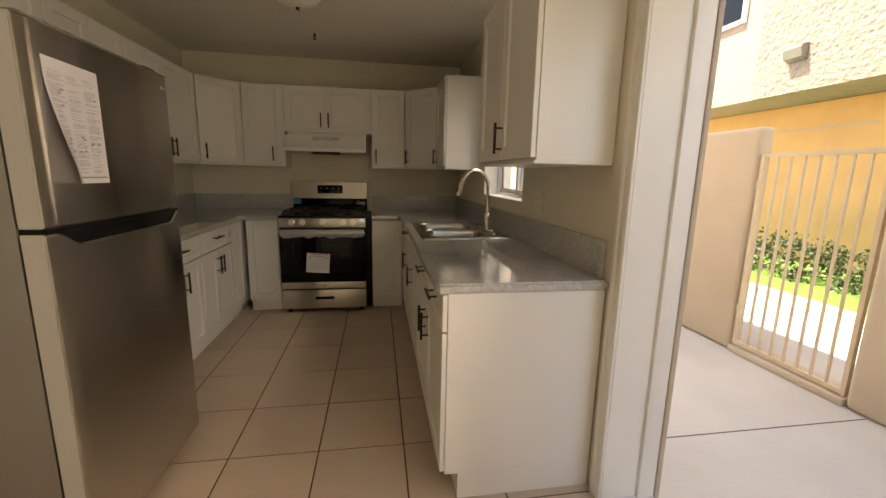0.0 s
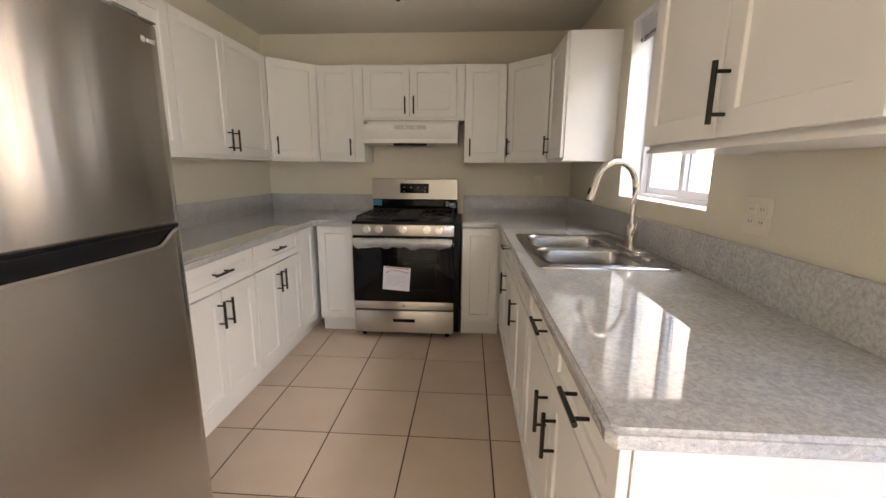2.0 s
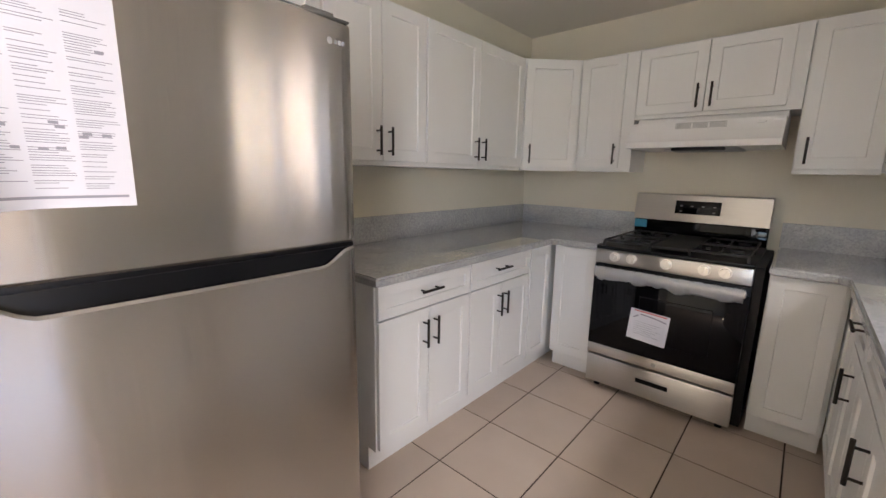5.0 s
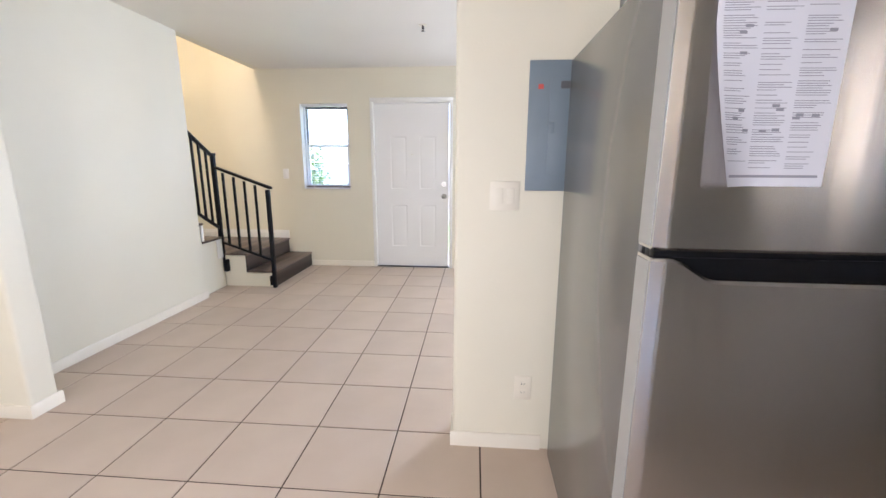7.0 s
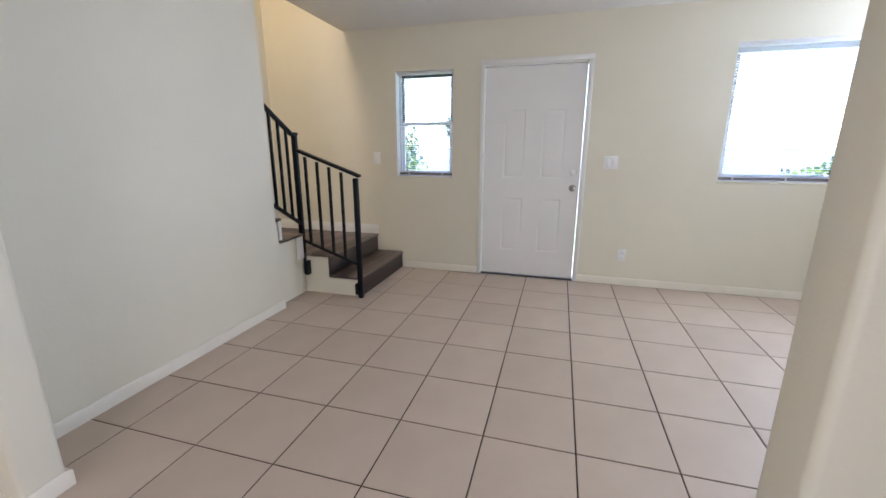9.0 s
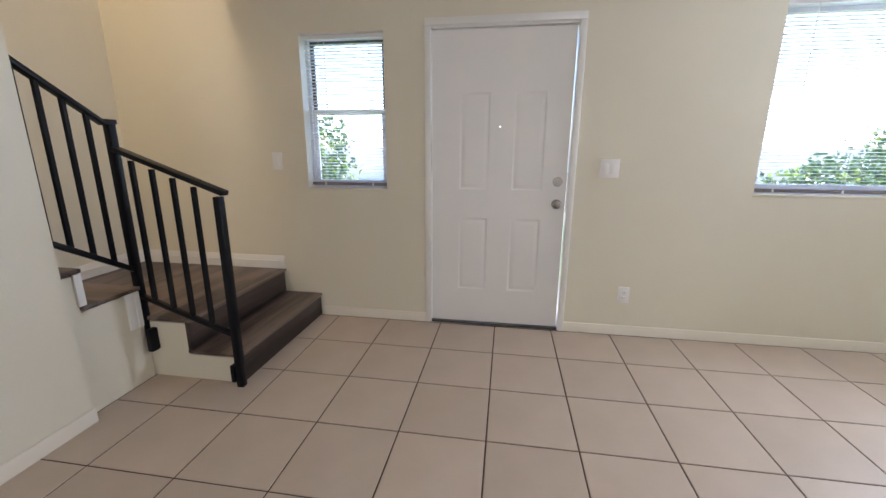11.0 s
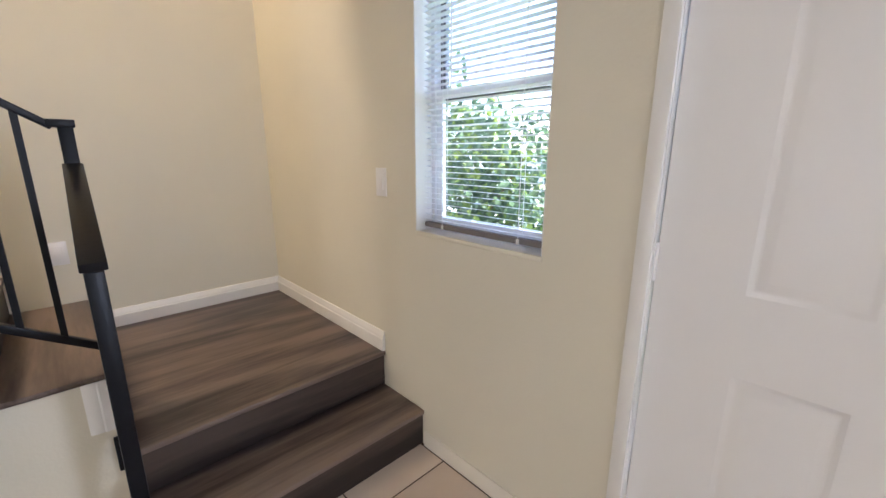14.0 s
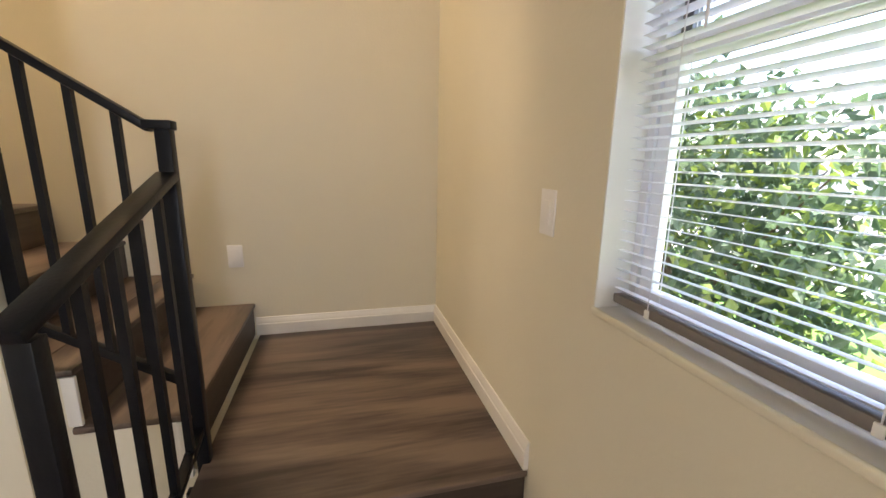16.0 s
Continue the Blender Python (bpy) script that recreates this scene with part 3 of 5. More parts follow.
def raised_blind(y0, y1, z1, x):
    b = thing("window_blind", (x, (y0 + y1) / 2, z1), "white mini blind drawn up into a bundle over the sink window", "blind")
    part("headrail", B(x - 0.014, x + 0.014, y0, y1, z1 - 0.026, z1, bevel=0.002), M_BLIND, b)
    for k in range(24):
        dz, dy = z1 - 0.030 - 0.0026 * k, 0.0015 * math.sin(k * 2.3)
        part("slat", B(x - 0.0125 + 0.4 * dy, x + 0.0125 + 0.4 * dy, y0 + 0.004 + dy, y1 - 0.004 + dy, dz - 0.0009, dz), M_BLIND, b)
    part("bottom_rail", B(x - 0.013, x + 0.013, y0 + 0.003, y1 - 0.003, z1 - 0.112, z1 - 0.095, bevel=0.004), M_SHADEDRAIL, b, "bottom rail with its shade put into the taupe colour")
    bm = bmesh.new()
    rod(bm, (x - 0.022, y1 - 0.075, z1 - 0.03), (x - 0.030, y1 - 0.070, z1 - 0.545), 0.0032, 8)
    part("wand", bm, M_ALU, b, "white plastic tilt wand")
    for y in (y0 + 0.12, y1 - 0.12):
        part("ladder_cord", B(x - 0.016, x - 0.0145, y - 0.001, y + 0.001, z1 - 0.105, z1 - 0.02), M_BLIND, b)


raised_blind(3.245, 4.135, 2.116, 1.262)


def front_door():
    d = thing("door_1", (-4.87, 0.487, 0), "white moulded-panel front door slightly ajar in a white frame", "door")
    tagged(d, kind="structure")
    y0, y1, z0, z1, xf = 0.482, 1.4030, 0.016, 2.036, -4.862
    panels = [(a, b, c, e) for a, b in ((0.674, 0.878), (1.036, 1.246)) for c, e in ((0.272, 0.808), (1.008, 1.650))]
    leaf = part("leaf", B(xf - 0.04, xf - 0.0095, y0, y1, z0, z1), M_DOOR, d)
    face = slab("face", "x", xf - 0.0093, xf, y0, y1, z0, z1, panels, M_DOOR)
    face.parent = leaf
    del face["kind"]
    for a, b, c, e in panels:
        bm = bmesh.new()
        rings = []
        for ins, dp in ((0.0, 0.0), (0.003, -0.0012), (0.009, -0.0046), (0.014, -0.0052), (0.019, -0.0046), (0.034, -0.0012), (0.038, -0.0009)):
            rings.append([bm.verts.new((xf + dp, *p)) for p in ((a + ins, c + ins), (b - ins, c + ins), (b - ins, e - ins), (a + ins, e - ins))])
        for v0, v1 in zip(rings, rings[1:]):
            for k in range(4):
                bm.faces.new((v0[k], v0[(k + 1) % 4], v1[(k + 1) % 4], v1[k]))
        bm.faces.new(rings[-1])
        part("panel", bm, M_DOOR, leaf)
    bm = bmesh.new()
    for z in (0.920, 1.072):
        rod(bm, (xf, 1.345, z), (xf + 0.008, 1.345, z), 0.033, 28)
    rod(bm, (xf + 0.008, 1.345, 0.920), (xf + 0.04, 1.345, 0.920), 0.012, 16)
    bmesh.ops.create_uvsphere(bm, u_segments=20, v_segments=12, radius=0.027, matrix=Matrix.Translation((xf + 0.052, 1.345, 0.920)) @ Matrix.Diagonal((0.75, 1, 1, 1)))
    part("door_handle", bm, M_LOCK, leaf, "brushed nickel knob")
    bm = bmesh.new()
    rod(bm, (xf + 0.008, 1.345, 1.072), (xf + 0.018, 1.345, 1.072), 0.024, 24)
    box(bm, xf + 0.018, xf + 0.034, 1.340, 1.350, 1.054, 1.090, bevel=0.002)
    part("deadbolt", bm, M_LOCK, leaf, "nickel thumb turn")
    bm = bmesh.new()
    rod(bm, (xf, 0.945, 1.430), (xf + 0.003, 0.945, 1.430), 0.007, 12)
    part("peephole", bm, M_CHROME, leaf)
    for z in (0.22, 1.05, 1.83):
        bm = bmesh.new()
        rod(bm, (xf + 0.004, y0 - 0.003, z - 0.05), (xf + 0.004, y0 - 0.003, z + 0.05), 0.006, 10)
        part("hinge", bm, M_WPLATE, d)
    bm = bmesh.new()
    for a, b in ((0.438, 0.478), (1.411, 1.452)):
        box(bm, WX + 0.001, WX + 0.014, a, b, 0.0, 2.055, bevel=0.003)
    box(bm, WX + 0.001, WX + 0.014, 0.438, 1.452, 2.0555, 2.100, bevel=0.003)
    part("casing", bm, M_TRIM, d)
    bm = bmesh.new()
    for a, b in ((0.4655, 0.478), (1.411, 1.4295)):
        box(bm, -5.005, WX - 0.001, a, b, 0.0, 2.040)
    box(bm, -5.005, WX - 0.001, 0.4655, 1.4295, 2.0405, 2.0595)
    part("jamb", bm, M_TRIM, d)
    part("threshold", B(-5.01, WX - 0.002, 0.4785, 1.4105, 0.0, 0.012), M_ALUD, d, "dark metal threshold")
    part("strike_plate", B(xf - 0.03, xf - 0.002, 1.4078, 1.4105, 0.86, 1.13), M_CHROME, d)


front_door()


def patio_frame():
    d = thing("door_2", (1.40, 0.37, 0), "white frame and moulded casing of an open patio doorway", "door")
    tagged(d, kind="structure")
    bm = bmesh.new()
    box(bm, 1.2135, 1.366, 2.1205, 2.1395, 0.0125, 2.0495)
    box(bm, 1.2135, 1.366, 0.3705, 0.389, 0.0125, 2.0495)
    box(bm, 1.2135, 1.366, 0.3895, 2.1200, 2.031, 2.0495)
    part("jamb", bm, M_TRIM, d)
    bm = bmesh.new()
    box(bm, 1.3665, 1.440, 2.104, 2.1395, 0.0125, 2.0495, bevel=0.003)
    box(bm, 1.3665, 1.440, 0.3705, 0.405, 0.0125, 2.0495, bevel=0.003)
    box(bm, 1.3665, 1.440, 0.4055, 2.1035, 2.015, 2.0495, bevel=0.003)
    part("door_frame", bm, M_TRIM, d)
    bm = bmesh.new()
    box(bm, 1.4405, 1.462, 2.098, 2.165, 0.0, 2.09, bevel=0.004)
    box(bm, 1.4405, 1.462, 0.345, 0.411, 0.0, 2.09, bevel=0.004)
    part("outer_trim", bm, M_STUCS, d, "cream stucco outer edge strip")
    bm = bmesh.new()
    prof = [(0.0, 0.0), (0.0, 0.010), (0.008, 0.014), (0.016, 0.014), (0.021, 0.010), (0.040, 0.010), (0.046, 0.016), (0.060, 0.016), (0.064, 0.012), (0.064, 0.0)]
    prism(bm, [(EX - 0.0008 - q, 2.1215 + p) for p, q in prof], "z", 0.001, 2.030)
    prism(bm, [(EX - 0.0008 - q, 0.3885 - p) for p, q in prof], "z", 0.001, 2.030)
    prism(bm, [(EX - 0.0008 - q, 2.0305 + p) for p, q in prof], "y", 0.3245, 2.1855)
    part("casing", bm, M_TRIM, d)
    part("threshold", B(1.2505, 1.439, 0.3895, 2.1200, -0.02, 0.012), M_ALU, d)


patio_frame()


# ---- wall plates, panel, sprinklers, lamp ----
def plate(name, x, y, z, w, h, side, label, mat, rockers=0, sockets=0):
    p = thing(name, (x, y, z), label, "switch" if rockers else "outlet")
    s = side
    part("cover", B(min(x, x + s * 0.006), max(x, x + s * 0.006), y - w / 2, y + w / 2, z - h / 2, z + h / 2, bevel=0.0015), mat, p)
    for k in range(rockers):
        yy = y + (k - (rockers - 1) / 2) * 0.046
        part("rocker", B(min(x, x + s * 0.009), max(x, x + s * 0.009), yy - 0.0165, yy + 0.0165, z - 0.033, z + 0.033, bevel=0.001), mat, p)
    for k in range(sockets):
        zz = z + (k - (sockets - 1) / 2) * 0.04
        bm = bmesh.new()
        box(bm, min(x, x + s * 0.0085), max(x, x + s * 0.0085), y - 0.017, y + 0.017, zz - 0.014, zz + 0.014, bevel=0.001)
        sk = part("socket", bm, mat, p)
        bm = bmesh.new()
        for dy in (-0.006, 0.006):
            box(bm, min(x + s * 0.006, x + s * 0.009), max(x + s * 0.006, x + s * 0.009), y + dy - 0.001, y + dy + 0.001, zz - 0.002, zz + 0.006)
        part("slot", bm, M_BLACK, sk)
    return p


plate("light_switch", WX, -0.676, 1.192, 0.074, 0.124, 1, "white single rocker wall switch above the landing", M_WPLATE, rockers=1)
plate("light_switch", WX, 1.665, 1.165, 0.120, 0.118, 1, "white double rocker wall switch beside the front door", M_WPLATE, rockers=2)
plate("power_outlet", WX, 1.843, 0.300, 0.074, 0.115, 1, "white duplex outlet low on the front wall", M_WPLATE, sockets=2)
plate("light_switch", -1.48, 1.850, 1.172, 0.120, 0.118, 1, "cream double rocker switch below the breaker panel", M_PLATE, rockers=2)
plate("power_outlet", -1.48, 1.960, 0.308, 0.074, 0.115, 1, "cream duplex outlet low beside the fridge", M_PLATE, sockets=2)


def double_outlet(x, y, z):
    """A two-gang plate with two duplex outlets on the wall over the worktop."""
    p = thing("power_outlet", (x, y, z), "cream two-gang outlet plate above the worktop backsplash", "outlet")
    part("cover", B(x - 0.006, x, y - 0.058, y + 0.058, z - 0.058, z + 0.058, bevel=0.0015), M_PLATE, p)
    for dy in (-0.023, 0.023):
        for dz in (-0.02, 0.02):
            sk = part("socket", B(x - 0.0085, x, y + dy - 0.0165, y + dy + 0.0165, z + dz - 0.0145, z + dz + 0.0145, bevel=0.001), M_PLATE, p)
            bm = bmesh.new()
            for s_ in (-0.006, 0.006):
                box(bm, x - 0.009, x - 0.006, y + dy + s_ - 0.001, y + dy + s_ + 0.001, z + dz - 0.003, z + dz + 0.006)
            part("slot", bm, M_BLACK, sk)
    return p


double_outlet(EX, 2.950, 1.165)


def plate_y(x, z, y, side, label, mat):
    p = thing("wall_plate", (x, y, z), label, "outlet")
    part("cover", B(x - 0.037, x + 0.037, min(y, y + side * 0.006), max(y, y + side * 0.006), z - 0.06, z + 0.06, bevel=0.0015), mat, p)
    part("insert", B(x - 0.0165, x + 0.0165, min(y, y + side * 0.008), max(y, y + side * 0.008), z - 0.034, z + 0.034, bevel=0.001), mat, p)


plate_y(-3.745, 0.815, SY, 1, "white rocker plate on the stairwell wall", M_WPLATE)
plate_y(0.93, 1.19, NY, -1, "cream outlet above the corner worktop", M_PLATE)


def breaker_panel():
    p = thing("breaker_panel", (-1.48, 2.1, 1.44), "blue-grey steel breaker panel door set in the wall beside the fridge", "electrical panel")
    part("frame", B(-1.479, -1.468, 1.930, 2.300, 1.195, 1.690, bevel=0.002), M_PANEL, p)
    d = part("door", B(-1.4675, -1.462, 2.010, 2.220, 1.262, 1.625, bevel=0.002), M_PANEL, p)
    part("latch", B(-1.4615, -1.455, 2.012, 2.030, 1.42, 1.46, bevel=0.001), M_PANEL, d)
    part("sticker", B(-1.4677, -1.4668, 1.965, 1.985, 1.585, 1.603), M_RED, p, "small red sticker")
    part("sticker", B(-1.4615, -1.4606, 2.050, 2.085, 1.585, 1.612), M_ALUD, p, "small dark label")


breaker_panel()


def sprinkler(x, y):
    s = thing("sprinkler", (x, y, H), "small metal fire sprinkler on the ceiling", "sprinkler")
    bm = bmesh.new()
    rod(bm, (x, y, H), (x, y, H - 0.006), 0.035, 20)
    part("escutcheon", bm, M_PLATE, s)
    bm = bmesh.new()
    rod(bm, (x, y, H - 0.006), (x, y, H - 0.03), 0.009, 10)
    rod(bm, (x, y, H - 0.045), (x, y, H - 0.048), 0.015, 12)
    bar(bm, (x, y - 0.01, H - 0.028), (x, y, H - 0.047), 0.003, 0.003)
    bar(bm, (x, y + 0.01, H - 0.028), (x, y, H - 0.047), 0.003, 0.003)
    part("head", bm, M_BRONZE, s)


sprinkler(-0.185, 4.56)
sprinkler(-3.43, 1.27)


def dome_lamp(x, y):
    s = thing("ceiling_light", (x, y, H), "frosted dome ceiling light with a dark finial, unlit", "ceiling light")
    bm = bmesh.new()
    rod(bm, (x, y, H), (x, y, H - 0.03), 0.135, 32)
    part("base", bm, M_BRONZE, s)
    bm = bmesh.new()
    bmesh.ops.create_uvsphere(bm, u_segments=32, v_segments=16, radius=0.15, matrix=Matrix.Translation((x, y, H - 0.03)) @ Matrix.Diagonal((1, 1, 0.55, 1)))
    bmesh.ops.delete(bm, geom=[v for v in bm.verts if v.co.z > H - 0.029], context="VERTS")
    part("shade", bm, material("frosted_glass_white", (0.80, 0.78, 0.72), 0.3), s)
    bm = bmesh.new()
    rod(bm, (x, y, H - 0.112), (x, y, H - 0.125), 0.012, 12)
    part("finial", bm, M_BRONZE, s)


dome_lamp(-0.17, 3.72)


# ---- kitchen cabinets ----
def pull(M, x, z, upright, parent, length=0.135, y=0.0):
    """A bar pull on the front plane y of the local frame M."""
    bm = bmesh.new()
    h, off = length / 2, 0.034
    if upright:
        rod(bm, (x, y - off, z - h), (x, y - off, z + h), 0.0062, 12)
        for s_ in (-1, 1):
            rod(bm, (x, y, z + s_ * h * 0.68), (x, y - off, z + s_ * h * 0.68), 0.0045, 8)
    else:
        rod(bm, (x - h, y - off, z), (x + h, y - off, z), 0.0062, 12)
        for s_ in (-1, 1):
            rod(bm, (x + s_ * h * 0.68, y, z), (x + s_ * h * 0.68, y - off, z), 0.0045, 8)
    bm.transform(M)
    part("handle", bm, M_BRONZE, parent, "dark bronze bar handle")


def shaker(M, x0, x1, z0, z1, parent, name, handle=None, rail=0.057):
    """A door or drawer front with a recessed middle. handle: (upright, x, z)."""
    bm = bmesh.new()
    r = min(rail, (z1 - z0) * 0.28, (x1 - x0) * 0.3)
    g = 0.0015
    x0, x1, z0, z1 = x0 + g, x1 - g, z0 + g, z1 - g
    def ring(ins, y):
        return [bm.verts.new(p) for p in ((x0 + ins, y, z0 + ins), (x1 - ins, y, z0 + ins), (x1 - ins, y, z1 - ins), (x0 + ins, y, z1 - ins))]
    rings = [ring(0, 0.019), ring(0, 0.0015), ring(0.0015, 0.0), ring(r, 0.0), ring(r + 0.0015, 0.0015), ring(r + 0.0035, 0.0085)]
    for a, b in zip(rings, rings[1:]):
        for k in range(4):
            bm.faces.new((a[k], a[(k + 1) % 4], b[(k + 1) % 4], b[k]))
    bm.faces.new(rings[-1]), bm.faces.new(rings[0][::-1])
    bm.transform(M)
    d = part(name, bm, M_CAB, parent, soft=False)
    if handle:
        pull(M, handle[1], handle[2], handle[0], d)
    return d


def cabinet(M, w, depth, z0, z1, fronts, label, category="kitchen cabinet", kick=0.0, name="wall_cabinet", group="", body_top=None):
    o = M @ Vector((w / 2, depth / 2, 0))
    c = thing(name, (o.x, o.y, z0 if not kick else 0), label, category, group)
    bm = bmesh.new()
    box(bm, 0.0005, w - 0.0005, 0.0205, depth - 0.002, z0, body_top or z1)
    if kick:
        box(bm, 0.0005, w - 0.0005, 0.075, depth - 0.002, 0.0, z0 - 0.0005)
    bm.transform(M)
    part("body", bm, M_CAB, c, soft=False)
    if not kick:
        bm = bmesh.new()
        box(bm, 0.0005, w - 0.0005, 0.012, depth - 0.004, z0 - 0.012, z0 - 0.0005)
        bm.transform(M)
        part("bottom_edge", bm, M_CAB, c, soft=False)
    for kind, x0, x1, a, b, handle in fronts:
        shaker(M, x0, x1, a, b, c, kind, handle)
    return c


G_UP, G_LO = "wall cabinets of the kitchen", "base cabinets of the kitchen"
UZ0, UZ1, UD = 1.367, 2.118, 0.33
zs, dz = 1.376, 1.472
ML = pose(-1.22, 0, 0, 0, 0, 90)      # left run: local x is world y
MR = pose(0.88, 0, 0, 0, 0, -90)      # right run: local x is minus world y
MN = pose(0, 5.02, 0)                 # back run


def at(M, x):
    return M @ Matrix.Translation((x, 0, 0))


# left wall cabinets
cabinet(at(ML, 2.26), 0.88, UD, 1.755, UZ1, [("door", 0.01, 0.439, 1.765, 2.11, (True, 0.40, 1.84)), ("door", 0.441, 0.875, 1.765, 2.11, (True, 0.48, 1.84))],
        "short white double-door wall cabinet over the fridge", group=G_UP)
cabinet(at(ML, 3.143), 0.617, UD, UZ0, UZ1, [("door", 0.006, 0.312, zs, 2.11, (True, 0.276, dz)), ("door", 0.314, 0.612, zs, 2.11, (True, 0.348, dz))],
        "white shaker double-door wall cabinet above the worktop", group=G_UP)
cabinet(at(ML, 3.761), 0.975, UD, UZ0, UZ1, [("door", 0.006, 0.458, zs, 2.11, (True, 0.423, dz)), ("door", 0.460, 0.968, zs, 2.11, (True, 0.496, dz))],
        "wide white shaker double-door wall cabinet above the worktop", group=G_UP)


def corner_cabinet(sgn, wall_x, label):
    """The diagonal cabinet of a corner; sgn -1 at the left, 1 at the right."""
    fx, bx = (-1.22, -0.94) if sgn < 0 else (0.88, 0.60)
    c = thing("corner_cabinet", (wall_x - sgn * 0.3, 5.05, UZ0), label, "kitchen cabinet", G_UP)
    ux, uy = (bx - fx), 5.02 - 4.74
    L = math.hypot(ux, uy)
    bm = bmesh.new()
    e = 0.002
    pts = [(fx, 4.7425), (bx, 5.02), (bx, NY - e), (wall_x - sgn * e, NY - e), (wall_x - sgn * e, 4.7425)]
    pts[0] = (fx + (-0.028 if sgn < 0 else 0.028), 4.7425)
    pts[1] = (bx, 5.02 + 0.028)
    prism(bm, pts, "z", UZ0, UZ1)
    part("body", bm, M_CAB, c, soft=False)
    M = pose(-1.22, 4.742, 0, 0, 0, 44.8) if sgn < 0 else pose(0.60, 5.018, 0, 0, 0, -44.8)
    bm = bmesh.new()
    box(bm, 0.002, L - 0.002, 0.012, 0.2, UZ0 - 0.012, UZ0 - 0.0005)
    bm.transform(M)
    part("bottom_edge", bm, M_CAB, c, soft=False)
    shaker(M, 0.004, L - 0.004, zs, 2.11, c, "door", (True, 0.045 if sgn < 0 else 0.04, dz))


corner_cabinet(-1, -1.55, "white diagonal corner wall cabinet with one shaker door")
corner_cabinet(1, EX, "white diagonal corner wall cabinet beside the hood run")
cabinet(at(MN, -0.94), 0.375, UD, UZ0, UZ1, [("door", 0.004, 0.30, zs, 2.11, (True, 0.272, dz))], "narrow white shaker wall cabinet beside the hood", group=G_UP)
cabinet(at(MN, -0.563), 0.826, UD, 1.700, UZ1, [("door", 0.006, 0.382, 1.710, 2.11, (True, 0.348, 1.80)), ("door", 0.385, 0.762, 1.710, 2.11, (True, 0.418, 1.80))],
        "short white double-door cabinet above the range hood", group=G_UP)
cabinet(at(MN, 0.265), 0.333, UD, UZ0, UZ1, [("door", 0.006, 0.329, zs, 2.11, (True, 0.045, dz))], "white shaker wall cabinet beside the hood", group=G_UP)
cabinet(at(MR, -4.738), 0.458, UD, UZ0, UZ1, [("door", 0.006, 0.452, zs, 2.11, (True, 0.05, dz))], "white shaker wall cabinet beside the sink window", group=G_UP)
cabinet(at(MR, -3.045), 0.79, UD, UZ0, UZ1, [("door", 0.006, 0.388, zs, 2.11, None), ("door", 0.390, 0.784, zs, 2.11, (True, 0.418, dz))],
        "white shaker wall cabinet between window and patio doorway", group=G_UP)

# base cabinets
BZ0, BZ1 = 0.115, 0.872
BL, BR, BN = pose(-0.88, 0, 0, 0, 0, 90), pose(0.558, 0, 0, 0, 0, -90), pose(0, 4.63, 0)
DR0, DR1, DO0, DO1 = 0.722, 0.868, 0.125, 0.716
cabinet(at(BL, 3.135), 0.615, 0.665, BZ0, BZ1, [("drawer", 0.006, 0.611, DR0, DR1, (False, 0.30, 0.806)), ("door", 0.006, 0.303, DO0, DO1, (True, 0.268, 0.605)), ("door", 0.306, 0.611, DO0, DO1, (True, 0.337, 0.605))],
        "white base cabinet with one drawer over two doors beside the fridge", kick=1, name="base_cabinet", group=G_LO)
cabinet(at(BL, 3.751), 0.605, 0.665, BZ0, BZ1, [("drawer", 0.004, 0.600, DR0, DR1, (False, 0.27, 0.810)), ("door", 0.004, 0.280, DO0, DO1, (True, 0.250, 0.603)), ("door", 0.283, 0.600, DO0, DO1, (True, 0.312, 0.603))],
        "white base cabinet with one drawer over two doors near the corner", kick=1, name="base_cabinet", group=G_LO)
cabinet(at(BL, 4.357), 0.99, 0.665, BZ0, BZ1, [("door", 0.004, 0.268, DO0, DR1, None)], "white blind corner base cabinet with a plain shaker door", kick=1, name="base_cabinet", group=G_LO)
cabinet(at(BN, -0.857), 0.285, 0.715, BZ0, BZ1, [("door", 0.004, 0.281, DO0, DR1, None)], "narrow white base cabinet filler beside the range", kick=1, name="base_cabinet", group=G_LO)
cabinet(at(BN, 0.266), 0.290, 0.715, BZ0, BZ1, [("door", 0.004, 0.272, DO0, DR1, None)], "white base cabinet with one handleless door beside the range", kick=1, name="base_cabinet", group=G_LO)
# local x on the right run is minus world y
cabinet(at(BR, -5.345), 1.06, 0.65, BZ0, BZ1, [("door", 0.72, 1.056, DO0, DR1, None)], "white blind corner base cabinet with a plain shaker door", kick=1, name="base_cabinet", group=G_LO)
cabinet(at(BR, -4.284), 0.302, 0.65, BZ0, BZ1, [("drawer", 0.004, 0.298, DR0, DR1, (False, 0.18, 0.828)), ("door", 0.004, 0.298, DO0, DO1, (True, 0.185, 0.60))],
        "narrow white base cabinet with a drawer over one door", kick=1, name="base_cabinet", group=G_LO, body_top=0.70)
cabinet(at(BR, -3.981), 0.77, 0.65, BZ0, BZ1, [("false_front", 0.004, 0.766, DR0, DR1, None), ("door", 0.004, 0.370, DO0, DO1, None), ("door", 0.373, 0.766, DO0, DO1, (True, 0.402, 0.595))],
        "white sink base cabinet with a false front over two doors", kick=1, name="base_cabinet", group=G_LO, body_top=0.70)
cabinet(at(BR, -3.210), 0.99, 0.65, BZ0, BZ1, [("drawer", 0.004, 0.505, DR0, DR1, (False, 0.350, 0.818)), ("drawer", 0.508, 0.986, DR0, DR1, (False, 0.785, 0.815)),
        ("door", 0.004, 0.505, DO0, DO1, (True, 0.455, 0.585)), ("door", 0.508, 0.986, DO0, DO1, (True, 0.570, 0.585))],
        "wide white base cabinet with two drawers over two doors", kick=1, name="base_cabinet", group=G_LO)


